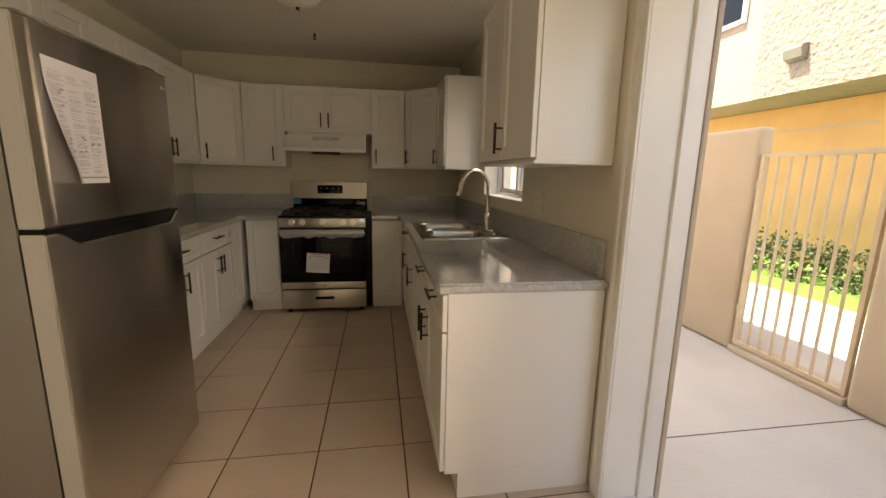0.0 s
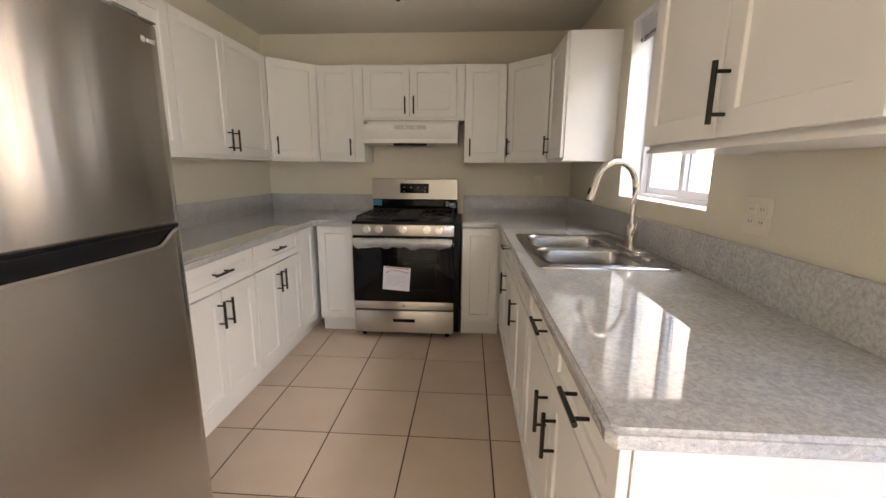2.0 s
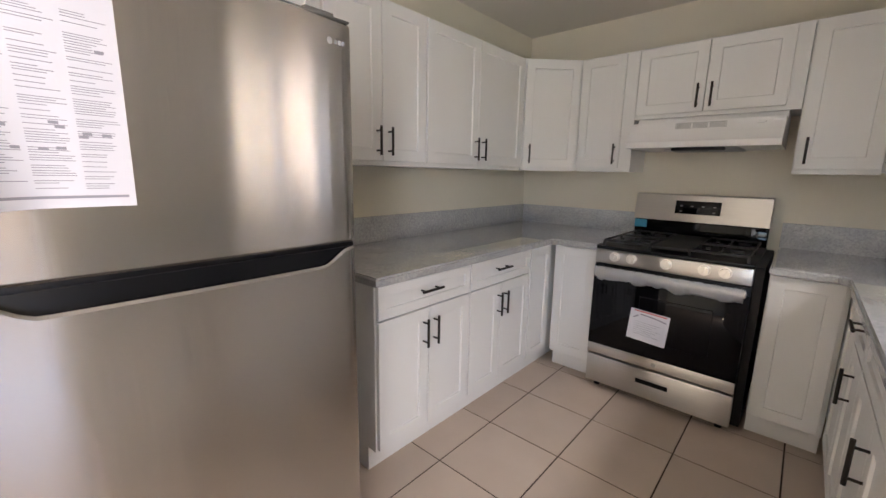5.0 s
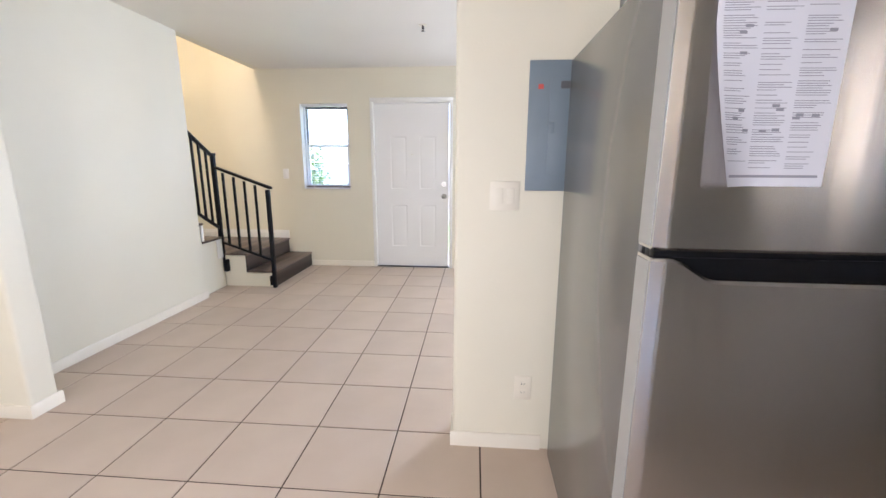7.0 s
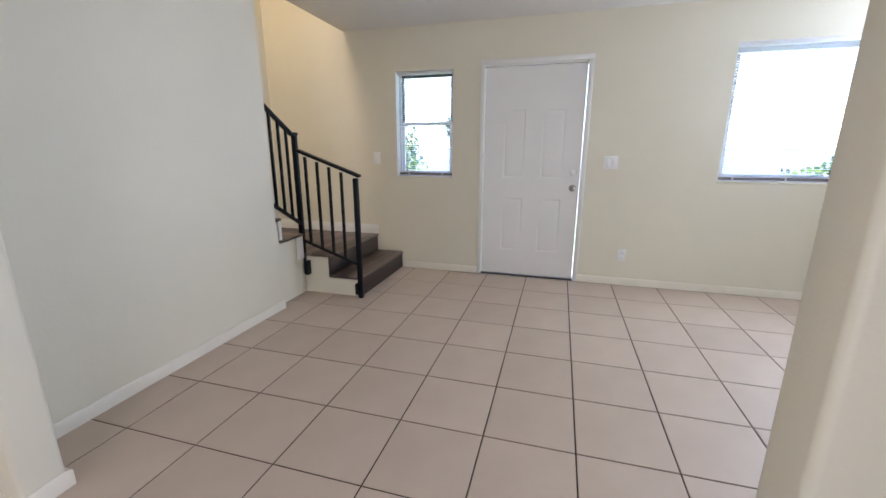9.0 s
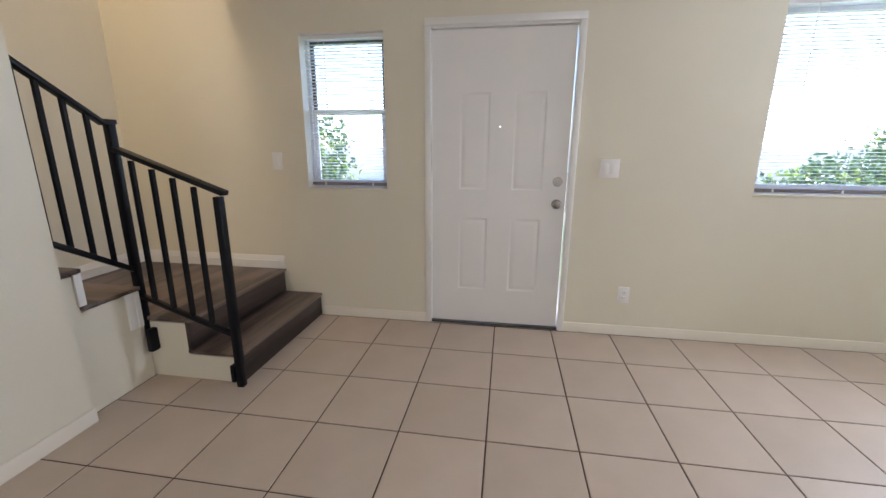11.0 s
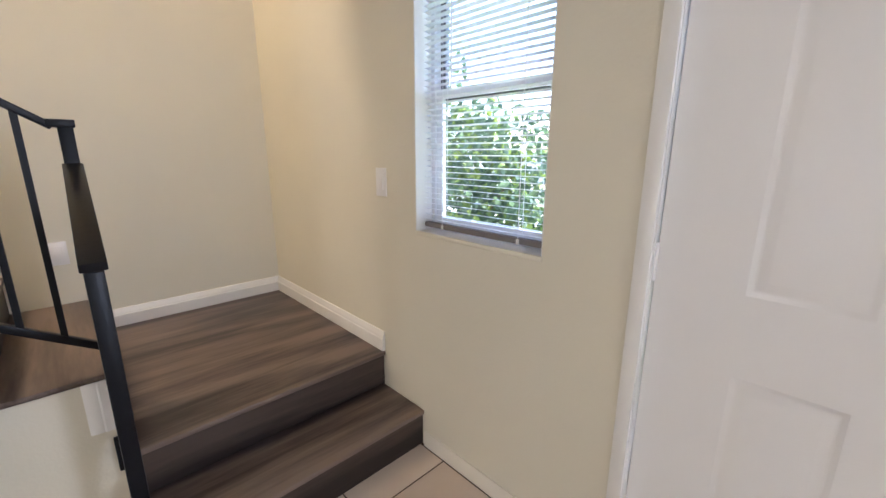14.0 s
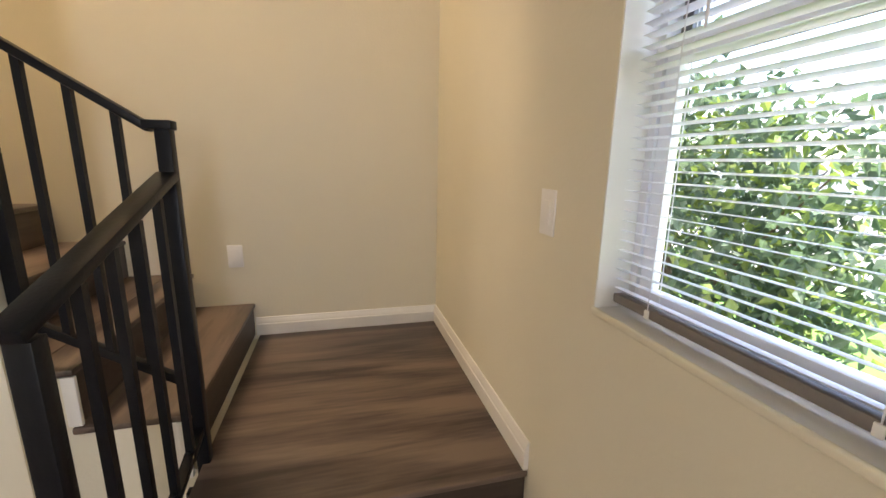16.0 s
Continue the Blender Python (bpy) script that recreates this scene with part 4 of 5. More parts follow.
# ---- worktops, sink, faucet ----
def worktop():
    w = thing("worktop", (-1.2, 4.5, 0.874), "grey speckled quartz worktop with low backsplash beside the range", "countertop")
    zt, zb = 0.914, 0.874
    bm = bmesh.new()
    prism(bm, [(-1.548, 3.112), (-0.855, 3.112), (-0.855, 4.565), (-0.825, 4.595), (-0.562, 4.595), (-0.562, NY - 0.002), (-1.548, NY - 0.002)], "z", zb, zt)
    bmesh.ops.recalc_face_normals(bm, faces=bm.faces)
    bmesh.ops.bevel(bm, geom=[e for e in bm.edges if abs(e.verts[0].co.z - e.verts[1].co.z) < 1e-4], offset=0.009, segments=3, affect="EDGES")
    part("slab", bm, M_STONE, w)
    part("backsplash", B(-1.548, -1.528, 3.112, NY - 0.024, zt, 1.066, bevel=0.002), M_STONE, w)
    part("backsplash", B(-1.548, -0.562, NY - 0.022, NY - 0.002, zt, 1.066, bevel=0.002), M_STONE, w)
    w = thing("worktop", (0.9, 3.7, 0.874), "long grey speckled quartz worktop holding the sink, low backsplash", "countertop")
    x0, y0, x1 = 0.53, 2.205, EX - 0.002
    hx0, hx1, hy0, hy1 = 0.625, 1.115, 3.265, 4.035
    bm = bmesh.new()
    faces2d = [[(x0, y0 + 0.015), (x0 + 0.015, y0), (x1, y0), (x1, hy0), (hx1, hy0), (hx0, hy0), (x0, hy0)],
               [(x0, hy0), (hx0, hy0), (hx0, hy1), (x0, hy1)], [(hx1, hy0), (x1, hy0), (x1, hy1), (hx1, hy1)],
               [(x0, hy1), (hx0, hy1), (hx1, hy1), (x1, hy1), (x1, NY - 0.002), (0.262, NY - 0.002), (0.262, 4.595), (0.50, 4.595), (x0, 4.565)]]
    keep = {}

    def v(p, z):
        k = (round(p[0], 5), round(p[1], 5), z)
        if k not in keep:
            keep[k] = bm.verts.new((p[0], p[1], z))
        return keep[k]
    count = collections.Counter()
    for f in faces2d:
        for a, b in zip(f, f[1:] + f[:1]):
            count[frozenset((a, b))] += 1
    for f in faces2d:
        bm.faces.new([v(p, zt) for p in f]), bm.faces.new([v(p, zb) for p in f][::-1])
        for a, b in zip(f, f[1:] + f[:1]):
            if count[frozenset((a, b))] == 1:
                bm.faces.new((v(a, zt), v(b, zt), v(b, zb), v(a, zb)))
    bmesh.ops.recalc_face_normals(bm, faces=bm.faces)
    bmesh.ops.bevel(bm, geom=[e for e in bm.edges if abs(e.verts[0].co.z - e.verts[1].co.z) < 1e-4 and len(e.link_faces) == 2 and abs(e.link_faces[0].normal.dot(e.link_faces[1].normal)) < 0.5
                              and not (hx0 - 0.01 < e.verts[0].co.x < hx1 + 0.01 and hy0 - 0.01 < e.verts[0].co.y < hy1 + 0.01)], offset=0.009, segments=3, affect="EDGES")
    part("slab", bm, M_STONE, w)
    part("backsplash", B(EX - 0.022, EX - 0.002, y0 + 0.040, NY - 0.024, zt, 1.066, bevel=0.002), M_STONE, w)
    part("backsplash", B(0.262, EX - 0.002, NY - 0.022, NY - 0.002, zt, 1.066, bevel=0.002), M_STONE, w)


worktop()


def rounded(x0, x1, y0, y1, r, n=6):
    pts = []
    for cx, cy, a0 in ((x1 - r, y1 - r, 0), (x0 + r, y1 - r, 90), (x0 + r, y0 + r, 180), (x1 - r, y0 + r, 270)):
        for k in range(n + 1):
            a = radians(a0 + 90 * k / n)
            pts.append((cx + r * math.cos(a), cy + r * math.sin(a)))
    return pts


def loft(bm, rings, close=True):
    vs = [[bm.verts.new(p) for p in r] for r in rings]
    n = len(vs[0])
    for a, b in zip(vs, vs[1:]):
        for k in range(n):
            bm.faces.new((a[k], a[(k + 1) % n], b[(k + 1) % n], b[k]))
    if close:
        bm.faces.new(vs[-1])
    return vs


def sink():
    s = thing("kitchen_sink", (0.87, 3.65, 0.914), "stainless steel double-bowl drop-in sink set in the worktop", "sink")
    bowls = [(0.645, 1.045, 3.285, 3.635), (0.645, 1.045, 3.665, 4.015)]
    bm = bmesh.new()
    X0, X1, Y0, Y1 = 0.598, 1.158, 3.232, 4.068
    xs, ys = [X0, 0.645, 1.045, X1], [Y0, 3.285, 3.635, 3.665, 4.015, Y1]
    zt = 0.9205
    # rim: one rounded plate with two rounded holes, filled by bridging
    edges = []
    for ring in [rounded(X0, X1, Y0, Y1, 0.03)] + [rounded(*b, 0.07) for b in bowls]:
        vs = [bm.verts.new((*p, zt)) for p in ring]
        for k in range(len(vs)):
            edges.append(bm.edges.new((vs[k], vs[(k + 1) % len(vs)])))
    bmesh.ops.triangle_fill(bm, use_beauty=True, use_dissolve=False, edges=edges)
    loft(bm, [[(*p, z) for p in rounded(X0 - d, X1 + d, Y0 - d, Y1 + d, 0.03 + d)] for d, z in ((0, zt), (0.003, zt - 0.002), (0.004, 0.9145))], close=False)
    bmesh.ops.remove_doubles(bm, verts=bm.verts, dist=0.0001)
    part("rim", bm, M_SINK, s)
    for b in bowls:
        bm = bmesh.new()
        rings = []
        for d, z in ((0, zt), (0.003, zt - 0.004), (0.006, zt - 0.02), (0.012, 0.80), (0.022, 0.745), (0.034, 0.733), (0.050, 0.7265), (0.062, 0.7255), (0.10, 0.725), (0.12, 0.7249)):
            r = max(0.07 - d * 0.3, 0.02)
            rings.append([(*p, z) for p in rounded(b[0] + d, b[1] - d, b[2] + d, b[3] - d, r)])
        loft(bm, rings)
        bw = part("bowl", bm, M_BOWL, s)
        cx, cy = (b[0] + b[1]) / 2, (b[2] + b[3]) / 2
        bm = bmesh.new()
        rod(bm, (cx, cy, 0.7255), (cx, cy, 0.7285), 0.045, 24)
        rod(bm, (cx, cy, 0.7287), (cx, cy, 0.7300), 0.030, 24)
        part("drain", bm, M_CHROME, bw)
    bm = bmesh.new()
    rod(bm, (1.105, 3.43, zt), (1.105, 3.43, zt + 0.006), 0.026, 24)
    part("hole_cover", bm, M_CHROME, s)
    return s


sink()


def faucet():
    x, y, z = 1.108, 3.645, 0.9212
    f = thing("kitchen_faucet", (x, y, z), "brushed nickel gooseneck pull-down faucet on the sink rim", "faucet")
    bm = bmesh.new()
    loft(bm, [[(*p, q) for p in rounded(x - 0.028 - e, x + 0.028 + e, y - 0.125 - e, y + 0.125 + e, 0.0275 + e)] for e, q in ((0, z), (0, z + 0.005), (-0.003, z + 0.008))])
    part("deck_plate", bm, M_CHROME, f)
    bm = bmesh.new()
    rod(bm, (x, y, z + 0.007), (x, y, z + 0.015), 0.028, 28)
    rod(bm, (x, y, z + 0.015), (x, y, z + 0.105), 0.026, 28)
    rod(bm, (x, y, z + 0.105), (x, y, z + 0.125), 0.026, 28, r2=0.0165)
    part("body", bm, M_CHROME, f)
    bm = bmesh.new()
    dx, dy = -0.93, -0.37
    R = 0.118
    pts = [(x, y, z + 0.12), (x, y, z + 0.22), (x, y, z + 0.300)]
    for k in range(1, 19):
        a = radians(180 * k / 18 * 0.93)
        u = R * (1 - math.cos(a))
        pts.append((x + dx * u, y + dy * u, z + 0.300 + R * math.sin(a)))
    tube(bm, pts, 0.0142, 16)
    part("spout", bm, M_CHROME, f)
    end, before = Vector(pts[-1]), Vector(pts[-2])
    d = (end - before).normalized()
    bm = bmesh.new()
    rod(bm, end, end + d * 0.035, 0.0148, 16, r2=0.0165)
    rod(bm, end + d * 0.035, end + d * 0.088, 0.0165, 16, r2=0.019)
    part("spray_head", bm, M_CHROME, f)
    bm = bmesh.new()
    rod(bm, end + d * 0.088, end + d * 0.092, 0.016, 16)
    part("nozzle", bm, M_BLACK, f)
    bm = bmesh.new()
    side = Vector((dx, dy, 0.25)).normalized() * 0.0165
    bar(bm, end + d * 0.03 + side, end + d * 0.062 + side, 0.010, 0.006, 0.001)
    part("spray_button", bm, M_BLACK, f)
    bm = bmesh.new()
    rod(bm, (x, y, z + 0.075), (x + 0.004, y - 0.045, z + 0.082), 0.013, 16)
    rod(bm, (x + 0.003, y - 0.038, z + 0.080), (x + 0.010, y - 0.055, z + 0.165), 0.0065, 12, r2=0.0045)
    part("lever", bm, M_CHROME, f)
    return f


faucet()


# ---- range, hood ----
def gas_range():
    x0, x1, yf, yb = -0.553, 0.209, 4.552, 5.325
    cx = (x0 + x1) / 2
    g = thing("gas_range", (cx, 4.95, 0), "stainless steel and black gas range with a tag on the door", "stove")
    part("body", B(x0 + 0.002, x1 - 0.002, yf + 0.03, yb, 0.045, 0.905, bevel=0.003), M_BLACK, g)
    # black block added in the gap beside the range to draw its shade
    part("gap_filler", B(x1 - 0.001, x1 + 0.038, yf + 0.06, yb - 0.05, 0.045, 0.90), M_BLACK, g)
    for sx in (x0 + 0.05, x1 - 0.05):
        for sy in (yf + 0.08, yb - 0.06):
            bm = bmesh.new()
            rod(bm, (sx, sy, 0.0), (sx, sy, 0.045), 0.018, 12)
            part("foot", bm, M_BLACK, g)
    d = part("drawer", B(x0, x1, yf + 0.002, yf + 0.029, 0.048, 0.226, bevel=0.006), M_STEELH, g, "stainless steel storage drawer")
    part("handle_recess", B(cx - 0.085, cx + 0.085, yf - 0.0005, yf + 0.0015, 0.135, 0.168, bevel=0.0004), M_BLACK, d)
    part("handle_lip", B(cx - 0.09, cx + 0.09, yf - 0.004, yf - 0.0007, 0.163, 0.172, bevel=0.001), M_STEELH, d)
    o = part("oven_door", B(x0, x1, yf, yf + 0.029, 0.238, 0.805, bevel=0.005), M_BLACK, g)
    part("lower_trim", B(x0 + 0.001, x1 - 0.001, yf - 0.003, yf - 0.0005, 0.240, 0.302, bevel=0.001), M_STEELH, o)
    bm = bmesh.new()
    rod(bm, (cx, yf - 0.0035, 0.270), (cx, yf - 0.0045, 0.270), 0.013, 20)
    part("badge", bm, M_GREYV, o, "small round plain badge")
    part("glass", B(x0 + 0.001, x1 - 0.001, yf - 0.004, yf - 0.0005, 0.304, 0.765, bevel=0.001), M_BGLASS, o)
    bm = bmesh.new()
    frame_y(bm, cx - 0.11, cx + 0.245, yf - 0.0046, yf - 0.0042, 0.395, 0.655, 0.003)
    part("window_edge", bm, M_BLACK, o)
    bm = bmesh.new()
    box(bm, x0 + 0.012, x1 - 0.012, yf - 0.055, yf - 0.033, 0.758, 0.792, bevel=0.008, seg=3)
    for sx in (x0 + 0.03, x1 - 0.03):
        box(bm, sx - 0.012, sx + 0.012, yf - 0.036, yf, 0.762, 0.788, bevel=0.003)
    part("handle", bm, M_STEELH, o)
    # crinkled clear wrap round the handle
    bm = bmesh.new()
    rnd = random.Random(4)
    n = 64
    rows = []
    for k in range(n + 1):
        u = k / n
        x = x0 + 0.02 + (x1 - x0 - 0.04) * u
        hang = 0.012 + 0.018 * abs(noise.noise((u * 9, 0.3, 0))) + 0.012 * max(0, math.sin(u * 23)) + rnd.uniform(0, 0.003)
        ring = []
        for yy, zz in ((-0.034, 0.800), (-0.052, 0.802), (-0.062, 0.785), (-0.063, 0.765), (-0.058, 0.752 - hang * 0.6), (-0.046, 0.750 - hang)):
            ring.append(bm.verts.new((x + rnd.uniform(-0.002, 0.002), yf + yy + rnd.uniform(-0.003, 0.003), zz + rnd.uniform(-0.003, 0.003))))
        rows.append(ring)
    for a, b in zip(rows, rows[1:]):
        for k in range(5):
            bm.faces.new((a[k], a[k + 1], b[k + 1], b[k]))
    part("plastic_wrap", bm, M_WRAP, o, "crinkled clear plastic wrap")
    # control panel and knobs
    p = part("control_panel", B(x0, x1, yf + 0.001, yf + 0.05, 0.812, 0.895, bevel=0.004), M_STEELH, g, "stainless control panel")
    part("vent_gap", B(x0 + 0.004, x1 - 0.004, yf + 0.006, yf + 0.028, 0.8055, 0.8118), M_BLACK, g)
    for kx in (-0.442, -0.349, -0.170, 0.008, 0.098):
        bm = bmesh.new()
        rod(bm, (kx, yf + 0.001, 0.860), (kx, yf - 0.006, 0.860), 0.029, 28)
        rod(bm, (kx, yf - 0.006, 0.860), (kx, yf - 0.026, 0.860), 0.0245, 28, r2=0.022)
        k = part("knob", bm, M_KNOB, p, "silver stove knob")
        bm = bmesh.new()
        bar(bm, (kx - 0.008, yf - 0.030, 0.842), (kx + 0.008, yf - 0.030, 0.878), 0.009, 0.008, 0.001)
        part("pointer", bm, M_KNOB, k)
    # cooktop
    part("cooktop", B(x0 - 0.002, x1 + 0.002, yf + 0.004, 5.235, 0.897, 0.917, bevel=0.004), M_BLACK, g)
    for bx, by, r in ((-0.40, 4.72, 0.045), (-0.40, 5.05, 0.035), (0.055, 4.72, 0.04), (0.055, 5.05, 0.045)):
        bm = bmesh.new()
        rod(bm, (bx, by, 0.917), (bx, by, 0.926), r + 0.012, 24, r2=r)
        rod(bm, (bx, by, 0.926), (bx, by, 0.936), r, 24)
        part("burner", bm, M_IRON, g)
    for gx0, gx1 in ((x0 + 0.03, -0.27), (-0.075, x1 - 0.03)):
        bm = bmesh.new()
        gy0, gy1, zt, b_ = 4.59, 5.20, 0.953, 0.010
        for gy in (gy0, (gy0 + gy1) / 2, gy1):
            box(bm, gx0, gx1, gy - b_ / 2, gy + b_ / 2, zt - 0.012, zt, bevel=0.002)
        for gx in (gx0, gx1):
            box(bm, gx - b_ / 2, gx + b_ / 2, gy0, gy1, zt - 0.012, zt, bevel=0.002)
        m_ = (gx0 + gx1) / 2
        for by in (4.72, 5.05):
            for s_ in (-1, 1):
                box(bm, m_ + s_ * 0.035 - (0.04 if s_ < 0 else 0), m_ + s_ * 0.035 + (0.04 if s_ > 0 else 0) + 0.02 * s_, by - 0.004, by + 0.004, zt - 0.011, zt + 0.001)
                box(bm, m_ - 0.004, m_ + 0.004, by + s_ * 0.035 - (0.06 if s_ < 0 else 0), by + s_ * 0.035 + (0.06 if s_ > 0 else 0), zt - 0.011, zt + 0.001)
        for gx in (gx0, gx1):
            for gy in (gy0, gy1, (gy0 + gy1) / 2):
                box(bm, gx - 0.006, gx + 0.006, gy - 0.006, gy + 0.006, 0.917, zt - 0.01)
        part("grate", bm, M_IRON, g)
    part("griddle_grate", B(-0.262, -0.083, 4.59, 5.20, 0.932, 0.950, bevel=0.006), M_IRON, g)
    # backguard
    bg = part("backguard", B(x0 + 0.002, x1 - 0.002, 5.237, yb, 0.900, 1.035, bevel=0.003), M_BGLASS, g, "black glossy backguard base")
    st = bmesh.new()
    prism(st, [(5.205, 1.036), (yb, 1.036), (yb, 1.212), (5.245, 1.212), (5.232, 1.206)], "x", x0 + 0.001, x1 - 0.001)
    pn = part("backguard_panel", st, M_STEELH, g, "stainless backguard panel")
    bm = bmesh.new()
    box(bm, cx - 0.128, cx + 0.128, -0.002, 0.003, -0.043, 0.043, bevel=0.001)
    bm.transform(pose(0, 5.217, 1.130, -9, 0, 0))
    part("display", bm, M_BGLASS, pn, "black control display")
    bm = bmesh.new()
    for i in range(4):
        for j in range(2):
            if i in (0, 3) or j:
                box(bm, cx - 0.10 + i * 0.062, cx - 0.085 + i * 0.062, -0.0036, -0.0022, -0.03 + 0.036 * j, -0.024 + 0.036 * j)
    bm.transform(pose(0, 5.217, 1.130, -9, 0, 0))
    part("button_mark", bm, M_GREYV, pn)
    part("tape", B(x0 + 0.003, x0 + 0.082, 5.230, 5.2362, 0.975, 1.028), M_BLUE, g, "strip of blue tape")
    # tag on the door
    bm = bmesh.new()
    box(bm, 0, 0.205, -0.001, 0.0, -0.18, 0.0)
    bm.transform(pose(-0.318, yf - 0.0085, 0.583, -1.0, 4, 0))
    t = part("tag", bm, M_PAPER, o, "white paper instruction tag")
    bm = bmesh.new()
    box(bm, 0.02, 0.19, -0.0022, -0.0011, -0.011, -0.005)
    bm.transform(pose(-0.318, yf - 0.0085, 0.583, -1.0, 4, 0))
    part("red_line", bm, M_RED, t)
    bm = bmesh.new()
    for i in range(9):
        u = i / 9
        bmz = -0.022 - 0.016 * u * u
        box(bm, 0.055 + 0.135 * u, 0.055 + 0.135 * (u + 0.115), -0.0022, -0.0011, bmz - 0.007, bmz)
    for i in range(3):
        box(bm, 0.02 + 0.008 * i, 0.03 + 0.008 * i, -0.0022, -0.0011, -0.052 + 0.006 * i, -0.044 + 0.006 * i)
    for i in range(7):
        box(bm, 0.03, 0.17 - 0.02 * (i % 3), -0.0022, -0.0011, -0.072 - 0.012 * i, -0.0705 - 0.012 * i)
    bm.transform(pose(-0.318, yf - 0.0085, 0.583, -1.0, 4, 0))
    part("print", bm, M_INK, t, "thin grey print and a dark curved line")
    return g


def frame_y(bm, x0, x1, ya, yb, z0, z1, w):
    box(bm, x0, x1, ya, yb, z0, z0 + w)
    box(bm, x0, x1, ya, yb, z1 - w, z1)
    box(bm, x0, x0 + w, ya, yb, z0 + w, z1 - w)
    box(bm, x1 - w, x1, ya, yb, z0 + w, z1 - w)


def wrap_material():
    m = bpy.data.materials.new("clear_plastic_film")
    m.use_nodes = True
    n, l = m.node_tree.nodes, m.node_tree.links
    tr, gl, mx = n.new("ShaderNodeBsdfTransparent"), n["Principled BSDF"], n.new("ShaderNodeMixShader")
    gl.inputs["Base Color"].default_value = (0.7, 0.7, 0.7, 1)
    gl.inputs["Roughness"].default_value = 0.12
    mx.inputs[0].default_value = 0.45
    l.new(tr.outputs[0], mx.inputs[1]), l.new(gl.outputs[0], mx.inputs[2]), l.new(mx.outputs[0], n["Material Output"].inputs[0])
    return m


M_WRAP = wrap_material()
gas_range()


def range_hood():
    x0, x1 = -0.537, 0.215
    h = thing("range_hood", ((x0 + x1) / 2, 5.1, 1.5), "white under-cabinet range hood above the stove", "range hood")
    bm = bmesh.new()
    prism(bm, [(NY - 0.003, 1.497), (4.855, 1.497), (4.850, 1.505), (4.850, 1.530), (4.868, 1.545), (4.890, 1.585), (4.900, 1.600), (4.900, 1.645), (5.035, 1.648), (5.045, 1.686), (NY - 0.003, 1.686)], "x", x0, x1)
    part("shell", bm, M_ENAMEL, h)
    v = bmesh.new()
    frame_y(v, -0.285, -0.035, 4.8975, 4.8995, 1.604, 1.636, 0.002)
    for k in range(3):
        xx = -0.281 + 0.083 * k
        for j in range(4):
            box(v, xx, xx + 0.074, 4.8965, 4.8995, 1.609 + 0.0065 * j, 1.6125 + 0.0065 * j)
    part("vent", v, M_GREYV, h, "grey slotted vent")
    part("filter", B(-0.35, 0.03, 4.95, 5.28, 1.488, 1.4968, bevel=0.002), M_GREYV, h)
    part("lamp_cover", B(-0.29, -0.03, 4.872, 4.945, 1.478, 1.4968, bevel=0.004), M_BLACK, h, "dark lamp cover under the hood")
    part("rocker", B(0.10, 0.135, 4.892, 4.8995, 1.615, 1.627, bevel=0.001), M_ENAMEL, h)


range_hood()


# ---- refrigerator ----
def door_shell(y0, y1, z0, z1, x_back, x_front, bulge, dip=None):
    """A door whose front is gently bowed over its width. dip: (depth, y0, y1) of a scoop in its upper edge."""
    bm = bmesh.new()
    n = 40
    rings = []
    for k in range(n + 1):
        u = k / n
        y = y0 + (y1 - y0) * u
        e = min(u, 1 - u)
        xf = x_front - bulge * (2 * u - 1) ** 2 - (0.007 * (1 - min(1, e / 0.010)) ** 2)
        zt = z1
        if dip:
            t = min(max(min((y - dip[1]) / 0.085, (dip[2] - y) / 0.085), 0), 1)
            zt = z1 - dip[0] * (t * t * (3 - 2 * t))
        r = 0.006
        rings.append([bm.verts.new(p) for p in ((x_back, y, z0), (xf - r, y, z0), (xf, y, z0 + r), (xf, y, zt - r), (xf - r, y, zt), (x_back, y, zt))])
    for a, b in zip(rings, rings[1:]):
        for k in range(6):
            bm.faces.new((a[k], a[(k + 1) % 6], b[(k + 1) % 6], b[k]))
    bm.faces.new(rings[0]), bm.faces.new(rings[-1][::-1])
    return bm


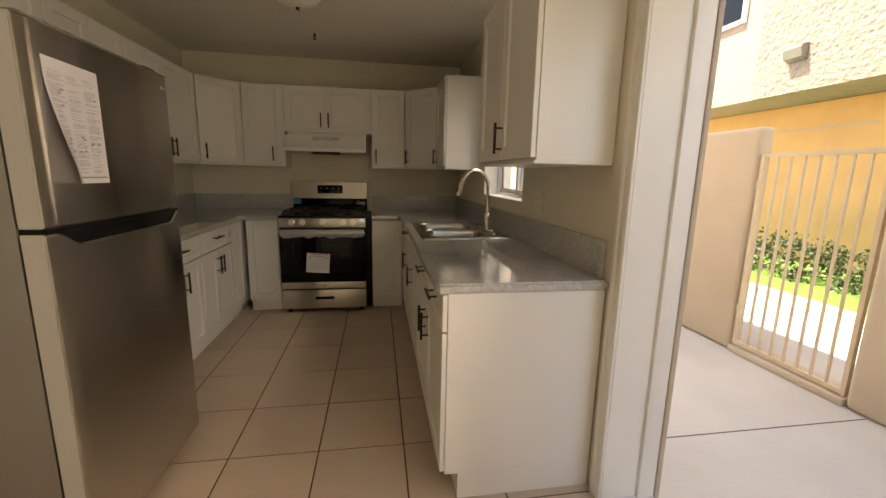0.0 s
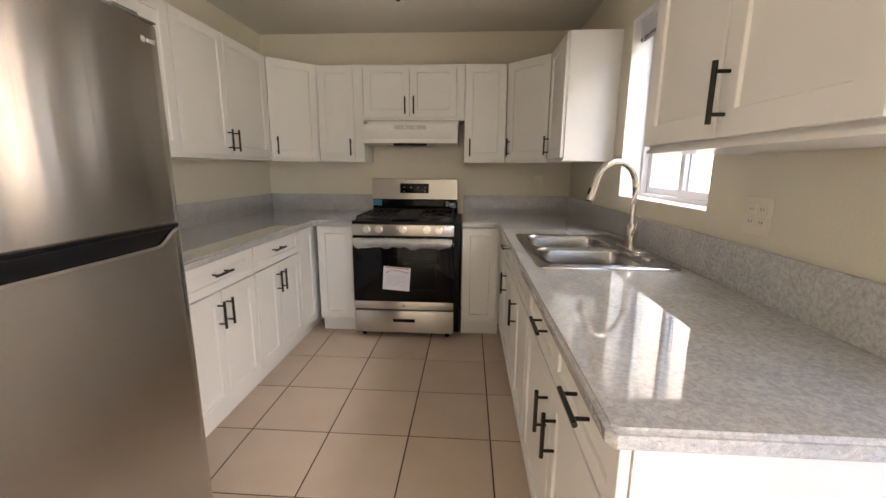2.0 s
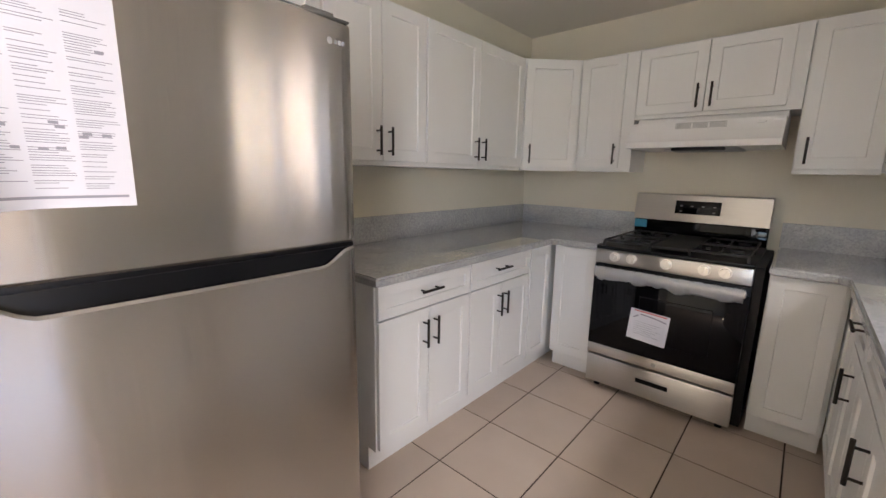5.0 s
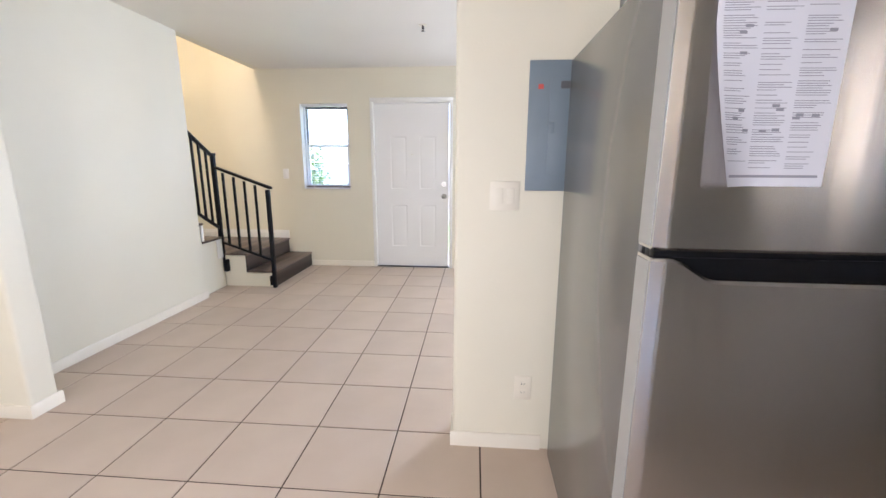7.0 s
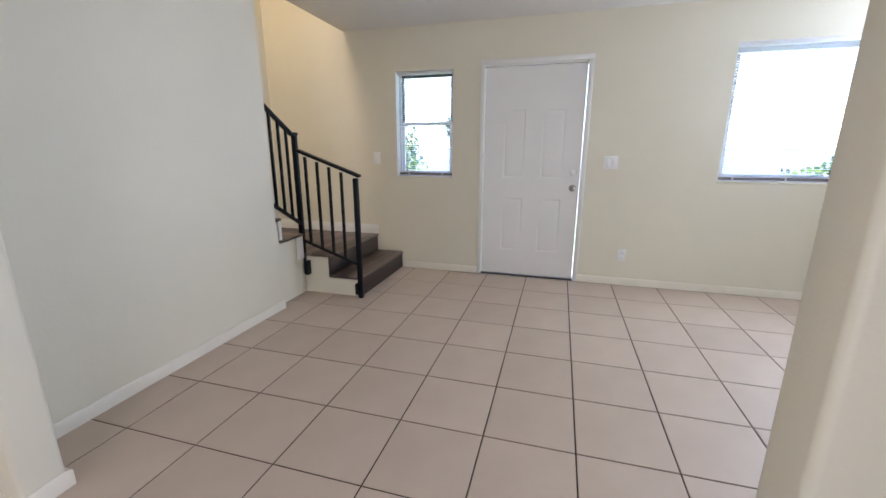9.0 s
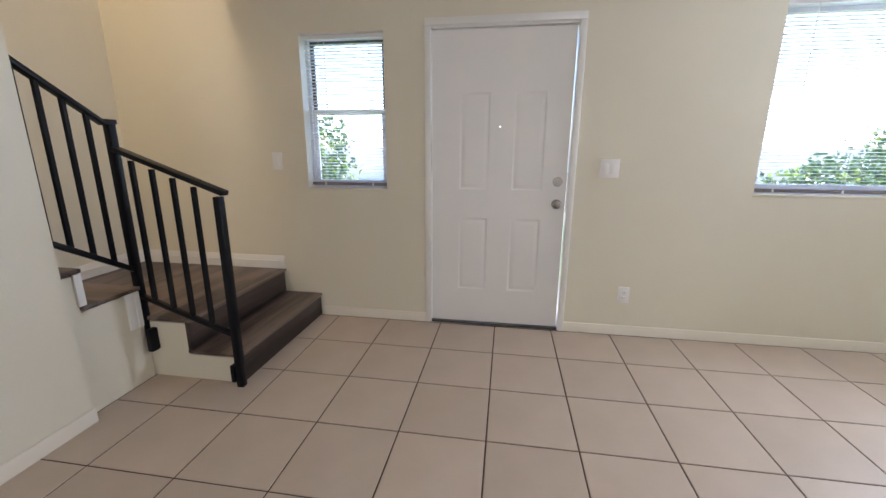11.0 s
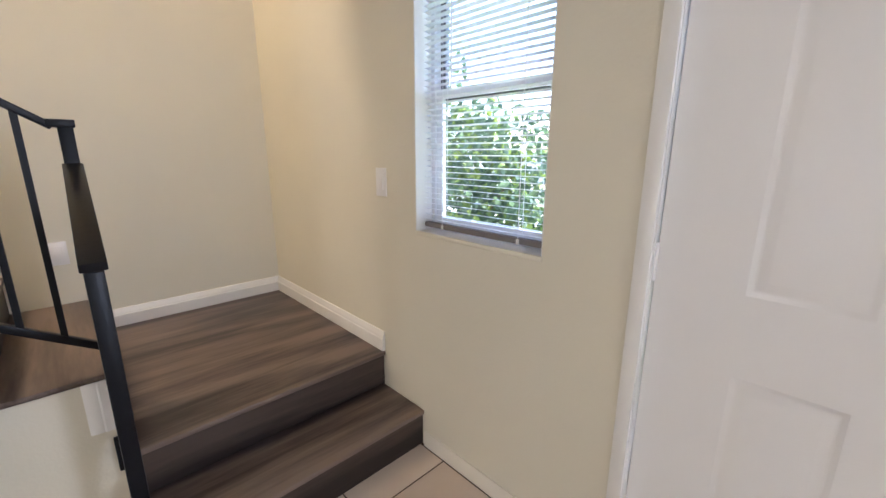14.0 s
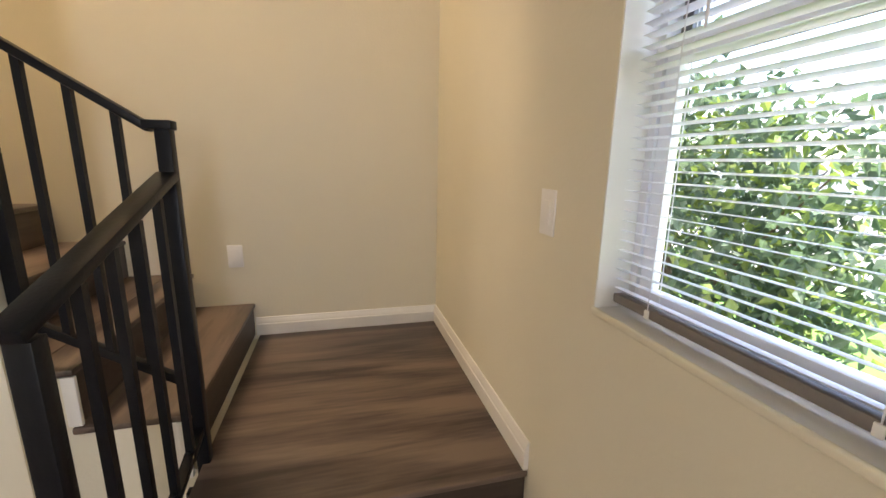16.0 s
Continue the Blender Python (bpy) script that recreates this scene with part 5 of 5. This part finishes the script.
def fridge():
    y0, y1 = 2.066, 2.818
    f = thing("refrigerator", (-1.0, 2.44, 0), "stainless steel top-freezer refrigerator with a paper sheet taped to it", "refrigerator")
    part("body", B(-1.40, -0.652, y0 + 0.004, y1 - 0.004, 0.03, 1.672, bevel=0.006), M_FRSIDE, f, "dark grey textured steel cabinet")
    part("plinth", B(-1.36, -0.66, y0 + 0.03, y1 - 0.03, 0.0, 0.0295), M_BLACK, f)
    part("gasket", B(-0.6515, -0.6425, y0 + 0.012, y1 - 0.012, 0.07, 1.660), M_BLACK, f)
    up = part("freezer_door", door_shell(y0, y1, 1.136, 1.690, -0.642, -0.560, 0.012), M_STEEL, f, "brushed stainless freezer door")
    low = part("fridge_door", door_shell(y0, y1, 0.060, 1.120, -0.642, -0.560, 0.012, dip=(0.040, y0 + 0.035, y1 - 0.02)), M_STEEL, f, "brushed stainless lower door with a pocket handle")
    for door, za, zb in ((up, 1.142, 1.684), (low, 0.066, 1.112)):
        for ya, yb in ((y0 - 0.0016, y0 - 0.0003), (y1 + 0.0003, y1 + 0.0016)):
            part("edge", B(-0.641, -0.586, ya, yb, za, zb), M_EDGE, door, "satin silver painted door edge")
    part("handle_pocket", B(-0.6415, -0.585, y0 + 0.012, y1 - 0.012, 1.045, 1.134, bevel=0.004), M_BLACK, f, "black pocket handle")
    part("handle_strip", B(-0.6, -0.578, y0 + 0.004, y1 - 0.004, 1.1215, 1.135, bevel=0.002), M_BLACK, f)
    part("top_cap", B(-0.640, -0.572, y0 + 0.004, y1 - 0.004, 1.6902, 1.696, bevel=0.002), M_FRSIDE, f)
    part("hinge_cover", B(-0.70, -0.60, y1 - 0.11, y1 - 0.03, 1.6965, 1.715, bevel=0.004), M_FRSIDE, f)
    bm = bmesh.new()
    rod(bm, (-0.5705, 2.752, 1.638), (-0.5675, 2.752, 1.638), 0.008, 16)
    for k in range(3):
        box(bm, -0.5715, -0.5675, 2.765 + 0.011 * k, 2.772 + 0.011 * k, 1.633, 1.643)
    part("badge", bm, M_GREYV, up, "small silver badge drawn as plain shapes")
    # taped sheet, curling away at its lower near corner
    bm = bmesh.new()
    nu, nv = 14, 18
    grid = []

    def sheet(u, v):
        ya, yb = 2.122 + 0.008 * (1 - v), 2.331
        y = ya + (yb - ya) * u
        curl = max(0.0, 1 - u * 2.2) ** 1.5 * max(0.0, 1 - v * 1.25) ** 1.2
        s_ = (2 * (y - y0) / (y1 - y0) - 1)
        x = -0.560 - 0.012 * s_ * s_ + 0.0022 + 0.045 * curl
        return (x, y + 0.022 * curl, 1.258 + 0.340 * v + 0.006 * (1 - u) * v)
    for i in range(nu + 1):
        grid.append([bm.verts.new(sheet(i / nu, j / nv)) for j in range(nv + 1)])
    for i in range(nu):
        for j in range(nv):
            bm.faces.new((grid[i][j], grid[i + 1][j], grid[i + 1][j + 1], grid[i][j + 1]))
    p = thing("paper_sheet", (-0.56, 2.22, 1.258), "white printed notice sheet taped to the freezer door, one corner curling", "paper")
    part("sheet", bm, M_PAPER, p)
    rnd = random.Random(11)

    def strip(bm, u0, u1, v0, v1):
        k = max(1, int((u1 - u0) * 14))
        for i in range(k):
            a, b = u0 + (u1 - u0) * i / k, u0 + (u1 - u0) * (i + 1) / k
            q = [Vector(sheet(*w)) + Vector((0.0008, 0, 0)) for w in ((a, v0), (b, v0), (b, v1), (a, v1))]
            vs = [bm.verts.new(w) for w in q]
            bm.faces.new(vs)
    bm = bmesh.new()
    for col in range(3):
        v = 0.90
        while v > 0.09:
            if rnd.random() < 0.86:
                c0 = 0.05 + col * 0.31
                strip(bm, c0, c0 + rnd.uniform(0.14, 0.28), v, v + 0.0035)
            v -= rnd.choice((0.011, 0.011, 0.013, 0.024))
    part("print", bm, M_INK, p, "fine grey print in three columns")
    bm = bmesh.new()
    strip(bm, 0.06, 0.95, 0.045, 0.058)
    for _ in range(14):
        u, v = rnd.uniform(0.1, 0.85), rnd.uniform(0.15, 0.8)
        strip(bm, u, u + 0.06, v, v + 0.014)
    part("bold_print", bm, M_INK, p, kind="stuff")
    # heading: dark letters
    c = bpy.data.curves.new("heading", "FONT")
    c.body, c.size, c.extrude = "ATTENTION CONSUMER", 0.0155, 0.0002
    t = new("heading", c)
    dg = bpy.context.evaluated_depsgraph_get()
    me = bpy.data.meshes.new_from_object(t.evaluated_get(dg))
    bpy.data.objects.remove(t)
    me.transform(Matrix.Translation((-0.5665, 2.140, 1.576)) @ Euler((radians(90), 0, radians(90))).to_matrix().to_4x4())
    me.materials.clear(), me.materials.append(M_INKD)
    ob = new("heading", me)
    ob.parent, ob.matrix_parent_inverse = p, Matrix.Translation(-p.location)
    tagged(ob, "dark capital letters reading ATTENTION CONSUMER")
    return f


fridge()


# ---- outside: patio at the east ----
slab("patio_slab", "z", -0.17, -0.02, 1.44, 3.5, -3.0, 9.0, mat=M_CONC)
slab("ground", "z", -0.60, -0.20, -150.0, 150.0, -150.0, 150.0, mat=M_DIRT)
slab("walkway", "z", -0.1995, -0.03, 3.502, 4.95, -3.0, 14.0, mat=M_CONC)


def patio_wall(y0, y1, label):
    w = thing("patio_wall", (3.16, (y0 + y1) / 2, -0.02), label, "garden wall")
    bm = bmesh.new()
    box(bm, 3.07, 3.20, y0, y1, -0.02, 1.70, bevel=0.035, seg=3)
    part("wall_body", bm, M_STUCS, w)
    return w


patio_wall(3.42, 9.0, "smooth cream stucco patio wall with rounded top beside the gate")
patio_wall(-3.0, 2.60, "smooth cream stucco patio wall beyond the gate")
part("joint", B(1.44, 3.07, 2.478, 2.486, -0.0203, -0.0195), M_GROUT, None, "dark joint in the patio concrete", kind="structure", soft=False)
part("curb", B(3.06, 3.28, 2.605, 3.415, -0.02, 0.03, bevel=0.006), M_STUCS, None, "low stucco curb under the gate", kind="structure")


def metal_gate():
    g = thing("metal_gate", (3.1, 3.0, 0.03), "tan painted iron gate with slim vertical bars between patio walls", "gate")
    bm = bmesh.new()
    frame_box(bm, 3.085, 3.115, 2.615, 3.405, 0.045, 1.505, 0.028)
    part("gate_frame", bm, M_GATE, g)
    for k in range(7):
        y = 2.64 + (3.38 - 2.64) * (k + 1) / 8
        part("bar", B(3.093, 3.107, y - 0.0075, y + 0.0075, 0.0735, 1.4765), M_GATE, g)
    for z in (0.3, 1.25):
        part("hinge", B(3.09, 3.11, 3.405, 3.421, z, z + 0.06), M_GATE, g)
    part("foot", B(3.09, 3.11, 2.62, 2.64, 0.03, 0.0445), M_GATE, g)


metal_gate()


def neighbour_house():
    h = thing("neighbour_house", (7.0, 6.0, -0.2), "two-storey neighbour house, ochre lower wall and rough cream stucco above", "house")
    part("lower_wall", B(7.25, 8.0, -4.0, 20.0, -0.2, 2.56), M_OCHRE, h, "ochre lower wall", soft=False)
    part("upper_wall", B(6.2, 8.0, -4.0, 6.66, 2.57, 8.6), M_STUC, h, "rough cream stucco upper wall", soft=False)
    part("upper_wall", B(6.22, 8.0, 6.665, 20.0, 2.57, 8.6), M_UPPER, h, "smooth cream upper wall", soft=False)
    part("roof", B(5.9, 8.3, -4.3, 20.3, 8.6, 8.75), M_ROOF, h)
    v = bmesh.new()
    prism(v, [(6.199, 2.98), (6.10, 3.02), (6.07, 3.14), (6.11, 3.19), (6.199, 3.20)], "y", 5.88, 6.14)
    part("vent_hood", v, M_FRSIDE, h, "grey metal vent hood")
    w = part("window", B(6.17, 6.219, 6.98, 7.76, 3.82, 4.7, bevel=0.004), M_ALU, h)
    part("pane", B(6.162, 6.1695, 7.05, 7.69, 3.89, 4.63), M_BGLASS, w)
    part("trim_line", B(7.242, 7.2495, 5.6, 7.2, 2.15, 2.17), M_GREYV, h)


neighbour_house()
slab("lawn", "z", -0.1995, 0.0, 5.11, 7.245, -4.0, 14.0, mat=M_GRASS)
part("lawn_curb", B(4.955, 5.105, -4.0, 14.0, -0.1995, 0.02, bevel=0.01), M_STUCS, None, "pale curb along the lawn", kind="structure")


# ---- outside: street side at the west ----
slab("porch_slab", "z", -0.1995, -0.03, -6.0, -5.012, -3.0, 6.0, mat=M_CONC)
slab("front_lawn", "z", -0.1995, -0.12, -10.0, -6.01, -20.0, 25.0, mat=M_GRASS)
slab("pavement", "z", -0.1995, -0.10, -11.5, -10.01, -60.0, 60.0, mat=M_CONC)
slab("road", "z", -0.1995, -0.19, -20.0, -11.52, -60.0, 60.0, mat=M_ROAD)
slab("porch_roof", "z", 2.75, 2.85, -5.62, -5.012, -3.0, 6.0, mat=M_STUCS)


def leaf_mesh(seed, count, rx, ry, rz, size, hollow=0.35):
    """Many small folded leaves scattered through a lumpy ellipsoid."""
    rs = np.random.RandomState(seed)
    d = rs.normal(size=(count * 3, 3))
    d /= np.linalg.norm(d, axis=1)[:, None]
    lump = np.array([noise.noise(Vector(q * 2.2) + Vector((seed, 0, 0))) + 0.5 * noise.noise(Vector(q * 5.0) + Vector((0, seed, 0))) for q in d])
    r = (hollow + (1 - hollow) * rs.uniform(size=len(d)) ** 0.5) * (1 + 0.45 * lump)
    c = (d * r[:, None] * np.array([rx, ry, rz]))
    keep = np.array([noise.noise(Vector(q * 4.0)) > -0.22 for q in c])
    c = c[keep][:count]
    n = len(c)
    a = rs.normal(size=(n, 3))
    a[:, 2] -= 0.5
    a /= np.linalg.norm(a, axis=1)[:, None]
    b = np.cross(a, rs.normal(size=(n, 3)))
    b /= np.linalg.norm(b, axis=1)[:, None]
    nn = np.cross(a, b)
    s = size * rs.uniform(0.6, 1.3, size=(n, 1))
    base, tip = c, c + a * s
    mid = c + a * s * 0.45
    l_, r_ = mid + b * s * 0.32 + nn * s * 0.1, mid - b * s * 0.32 + nn * s * 0.1
    verts = np.stack([base, l_, tip, r_], 1).reshape(-1, 3)
    i = np.arange(n) * 4
    faces = np.concatenate([np.stack([i, i + 1, i + 2], 1), np.stack([i, i + 2, i + 3], 1)])
    me = bpy.data.meshes.new("foliage")
    me.from_pydata(verts.tolist(), [], faces.tolist())
    return me


def shrub(x, y, z, rx, ry, rz, seed, count, size, label, mats=(M_LEAF, M_LEAF2)):
    s = thing("shrub", (x, y, -0.12), label, "bush")
    for k, m in enumerate(mats):
        me = leaf_mesh(seed + 7 * k, int(count * (0.75 if k == 0 else 0.25)), rx, ry, rz, size)
        me.transform(Matrix.Translation((x, y, z)))
        me.materials.append(m)
        ob = new("foliage", me)
        ob.parent, ob.matrix_parent_inverse = s, Matrix.Translation(-s.location)
        tagged(ob, "", kind="stuff")
    rnd = random.Random(seed)
    bm = bmesh.new()
    for k in range(9):
        a = rnd.uniform(0, 6.28)
        top = (x + rx * 0.7 * math.cos(a), y + ry * 0.7 * math.sin(a), z + rz * rnd.uniform(0.1, 0.7))
        midp = (x + rx * 0.2 * math.cos(a), y + ry * 0.2 * math.sin(a), (top[2] - 0.12) / 2)
        tube(bm, [(x + 0.05 * math.cos(a), y + 0.05 * math.sin(a), -0.14), midp, top], [0.018, 0.012, 0.004], 6)
    part("stems", bm, M_BARK, s)


shrub(-6.45, -1.78, 0.85, 0.55, 1.08, 1.0, 3, 9000, 0.080, "tall leafy green shrub just outside the small front window")
shrub(-9.0, 5.9, 0.45, 0.8, 1.0, 0.7, 5, 5000, 0.10, "rounded green shrub in the front garden")
shrub(-9.6, 7.6, 0.8, 0.8, 1.1, 1.0, 8, 5000, 0.10, "larger green shrub in the front garden")
shrub(6.05, 5.8, 0.15, 0.35, 2.6, 0.42, 12, 6000, 0.06, "low dark green hedge along the neighbour house", (M_HEDGE, M_LEAF))
part("street_wall", B(-22.2, -22.0, -40.0, 50.0, -0.2, 1.4), M_PALE, None, "low pale wall across the street", kind="structure", soft=False)


def far_tree(x, y, h, seed):
    t = thing("tree", (x, y, -0.2), "leafy street tree with a tapered trunk across the road", "tree", "street trees")
    bm = bmesh.new()
    tube(bm, [(x, y, -0.2), (x + 0.1, y, h * 0.3), (x, y + 0.1, h * 0.6)], [0.22, 0.17, 0.08], 8)
    for k in range(5):
        a = k * 1.26 + seed
        tube(bm, [(x + 0.05, y + 0.05, h * 0.42), (x + math.cos(a) * h * 0.12, y + math.sin(a) * h * 0.12, h * 0.58), (x + math.cos(a) * h * 0.24, y + math.sin(a) * h * 0.24, h * 0.72)], [0.09, 0.06, 0.02], 6)
    part("trunk", bm, M_BARK, t)
    rnd = random.Random(seed)
    bm = bmesh.new()
    for k in range(7):
        me = leaf_mesh(seed + k, 900, h * rnd.uniform(0.14, 0.24), h * rnd.uniform(0.14, 0.24), h * rnd.uniform(0.12, 0.2), 0.26)
        a = k * 0.9 + seed
        me.transform(Matrix.Translation((x + math.cos(a) * h * 0.2 * rnd.random() * 1.6, y + math.sin(a) * h * 0.2 * rnd.random() * 2, h * rnd.uniform(0.5, 0.9))))
        bm.from_mesh(me)
        bpy.data.meshes.remove(me)
    me = bpy.data.meshes.new("crown")
    bm.to_mesh(me), bm.free()
    me.materials.append(M_LEAF)
    ob = new("crown", me)
    ob.parent, ob.matrix_parent_inverse = t, Matrix.Translation(-t.location)
    tagged(ob, kind="stuff")


for x, y, h, sd in ((-44.5, 14.0, 3.4, 21), (-45.5, -8.0, 6.5, 22)):
    far_tree(x, y, h, sd)


# ---- floor and its tiles ----
T, JY = 0.407, 4.216
JOINTS = (0.438, 0.034, -0.368, -0.764, -1.157, -1.552)


def joint_x(k):
    """Where the joint number k, counted from the range towards the front door, lies."""
    return 0.438 - 0.404 * k if k < 0 else JOINTS[k] if k < 6 else -1.95 - 0.4107 * (k - 6)


floor = slab("floor", "z", -0.2, -0.004, WX, 1.25, -1.96, NY, mat=M_GROUT)
tile_meshes = {}


def tile_mesh(w, d):
    key = (round(w, 3), round(d, 3))
    if key not in tile_meshes:
        b, z0, z1 = 0.0022, -0.0035, 0.0
        me = bpy.data.meshes.new("tile")
        vs = []
        for ins, z in ((0, z0), (0, z1 - b * 0.6), (b, z1)):
            vs += [(-w / 2 + ins, -d / 2 + ins, z), (w / 2 - ins, -d / 2 + ins, z), (w / 2 - ins, d / 2 - ins, z), (-w / 2 + ins, d / 2 - ins, z)]
        fs = [(8, 9, 10, 11)]
        for r in (0, 4):
            fs += [(r + k, r + (k + 1) % 4, r + 4 + (k + 1) % 4, r + 4 + k) for k in range(4)]
        me.from_pydata(vs, [], fs)
        me.materials.append(M_TILE)
        tile_meshes[key] = me
    return tile_meshes[key]


for i in range(-14, 3):
    for j in range(-3, 14):
        xa, xb = joint_x(1 - i) + 0.0035, joint_x(-i) - 0.0035
        yb_, ya_ = JY - T * (j - 1) - 0.0035, JY - T * j + 0.0035
        xa, xb, ya_, yb_ = max(xa, WX), min(xb, 1.25), max(ya_, -0.962 if xb < -3.0 else -0.905), min(yb_, NY)
        if xb - xa < 0.02 or yb_ - ya_ < 0.02:
            continue
        if xb < -3.86 and yb_ < -0.42:
            continue
        t = new("tile", tile_mesh(xb - xa, yb_ - ya_))
        t.parent = floor
        t.matrix_basis = pose((xa + xb) / 2, (ya_ + yb_) / 2, 0)
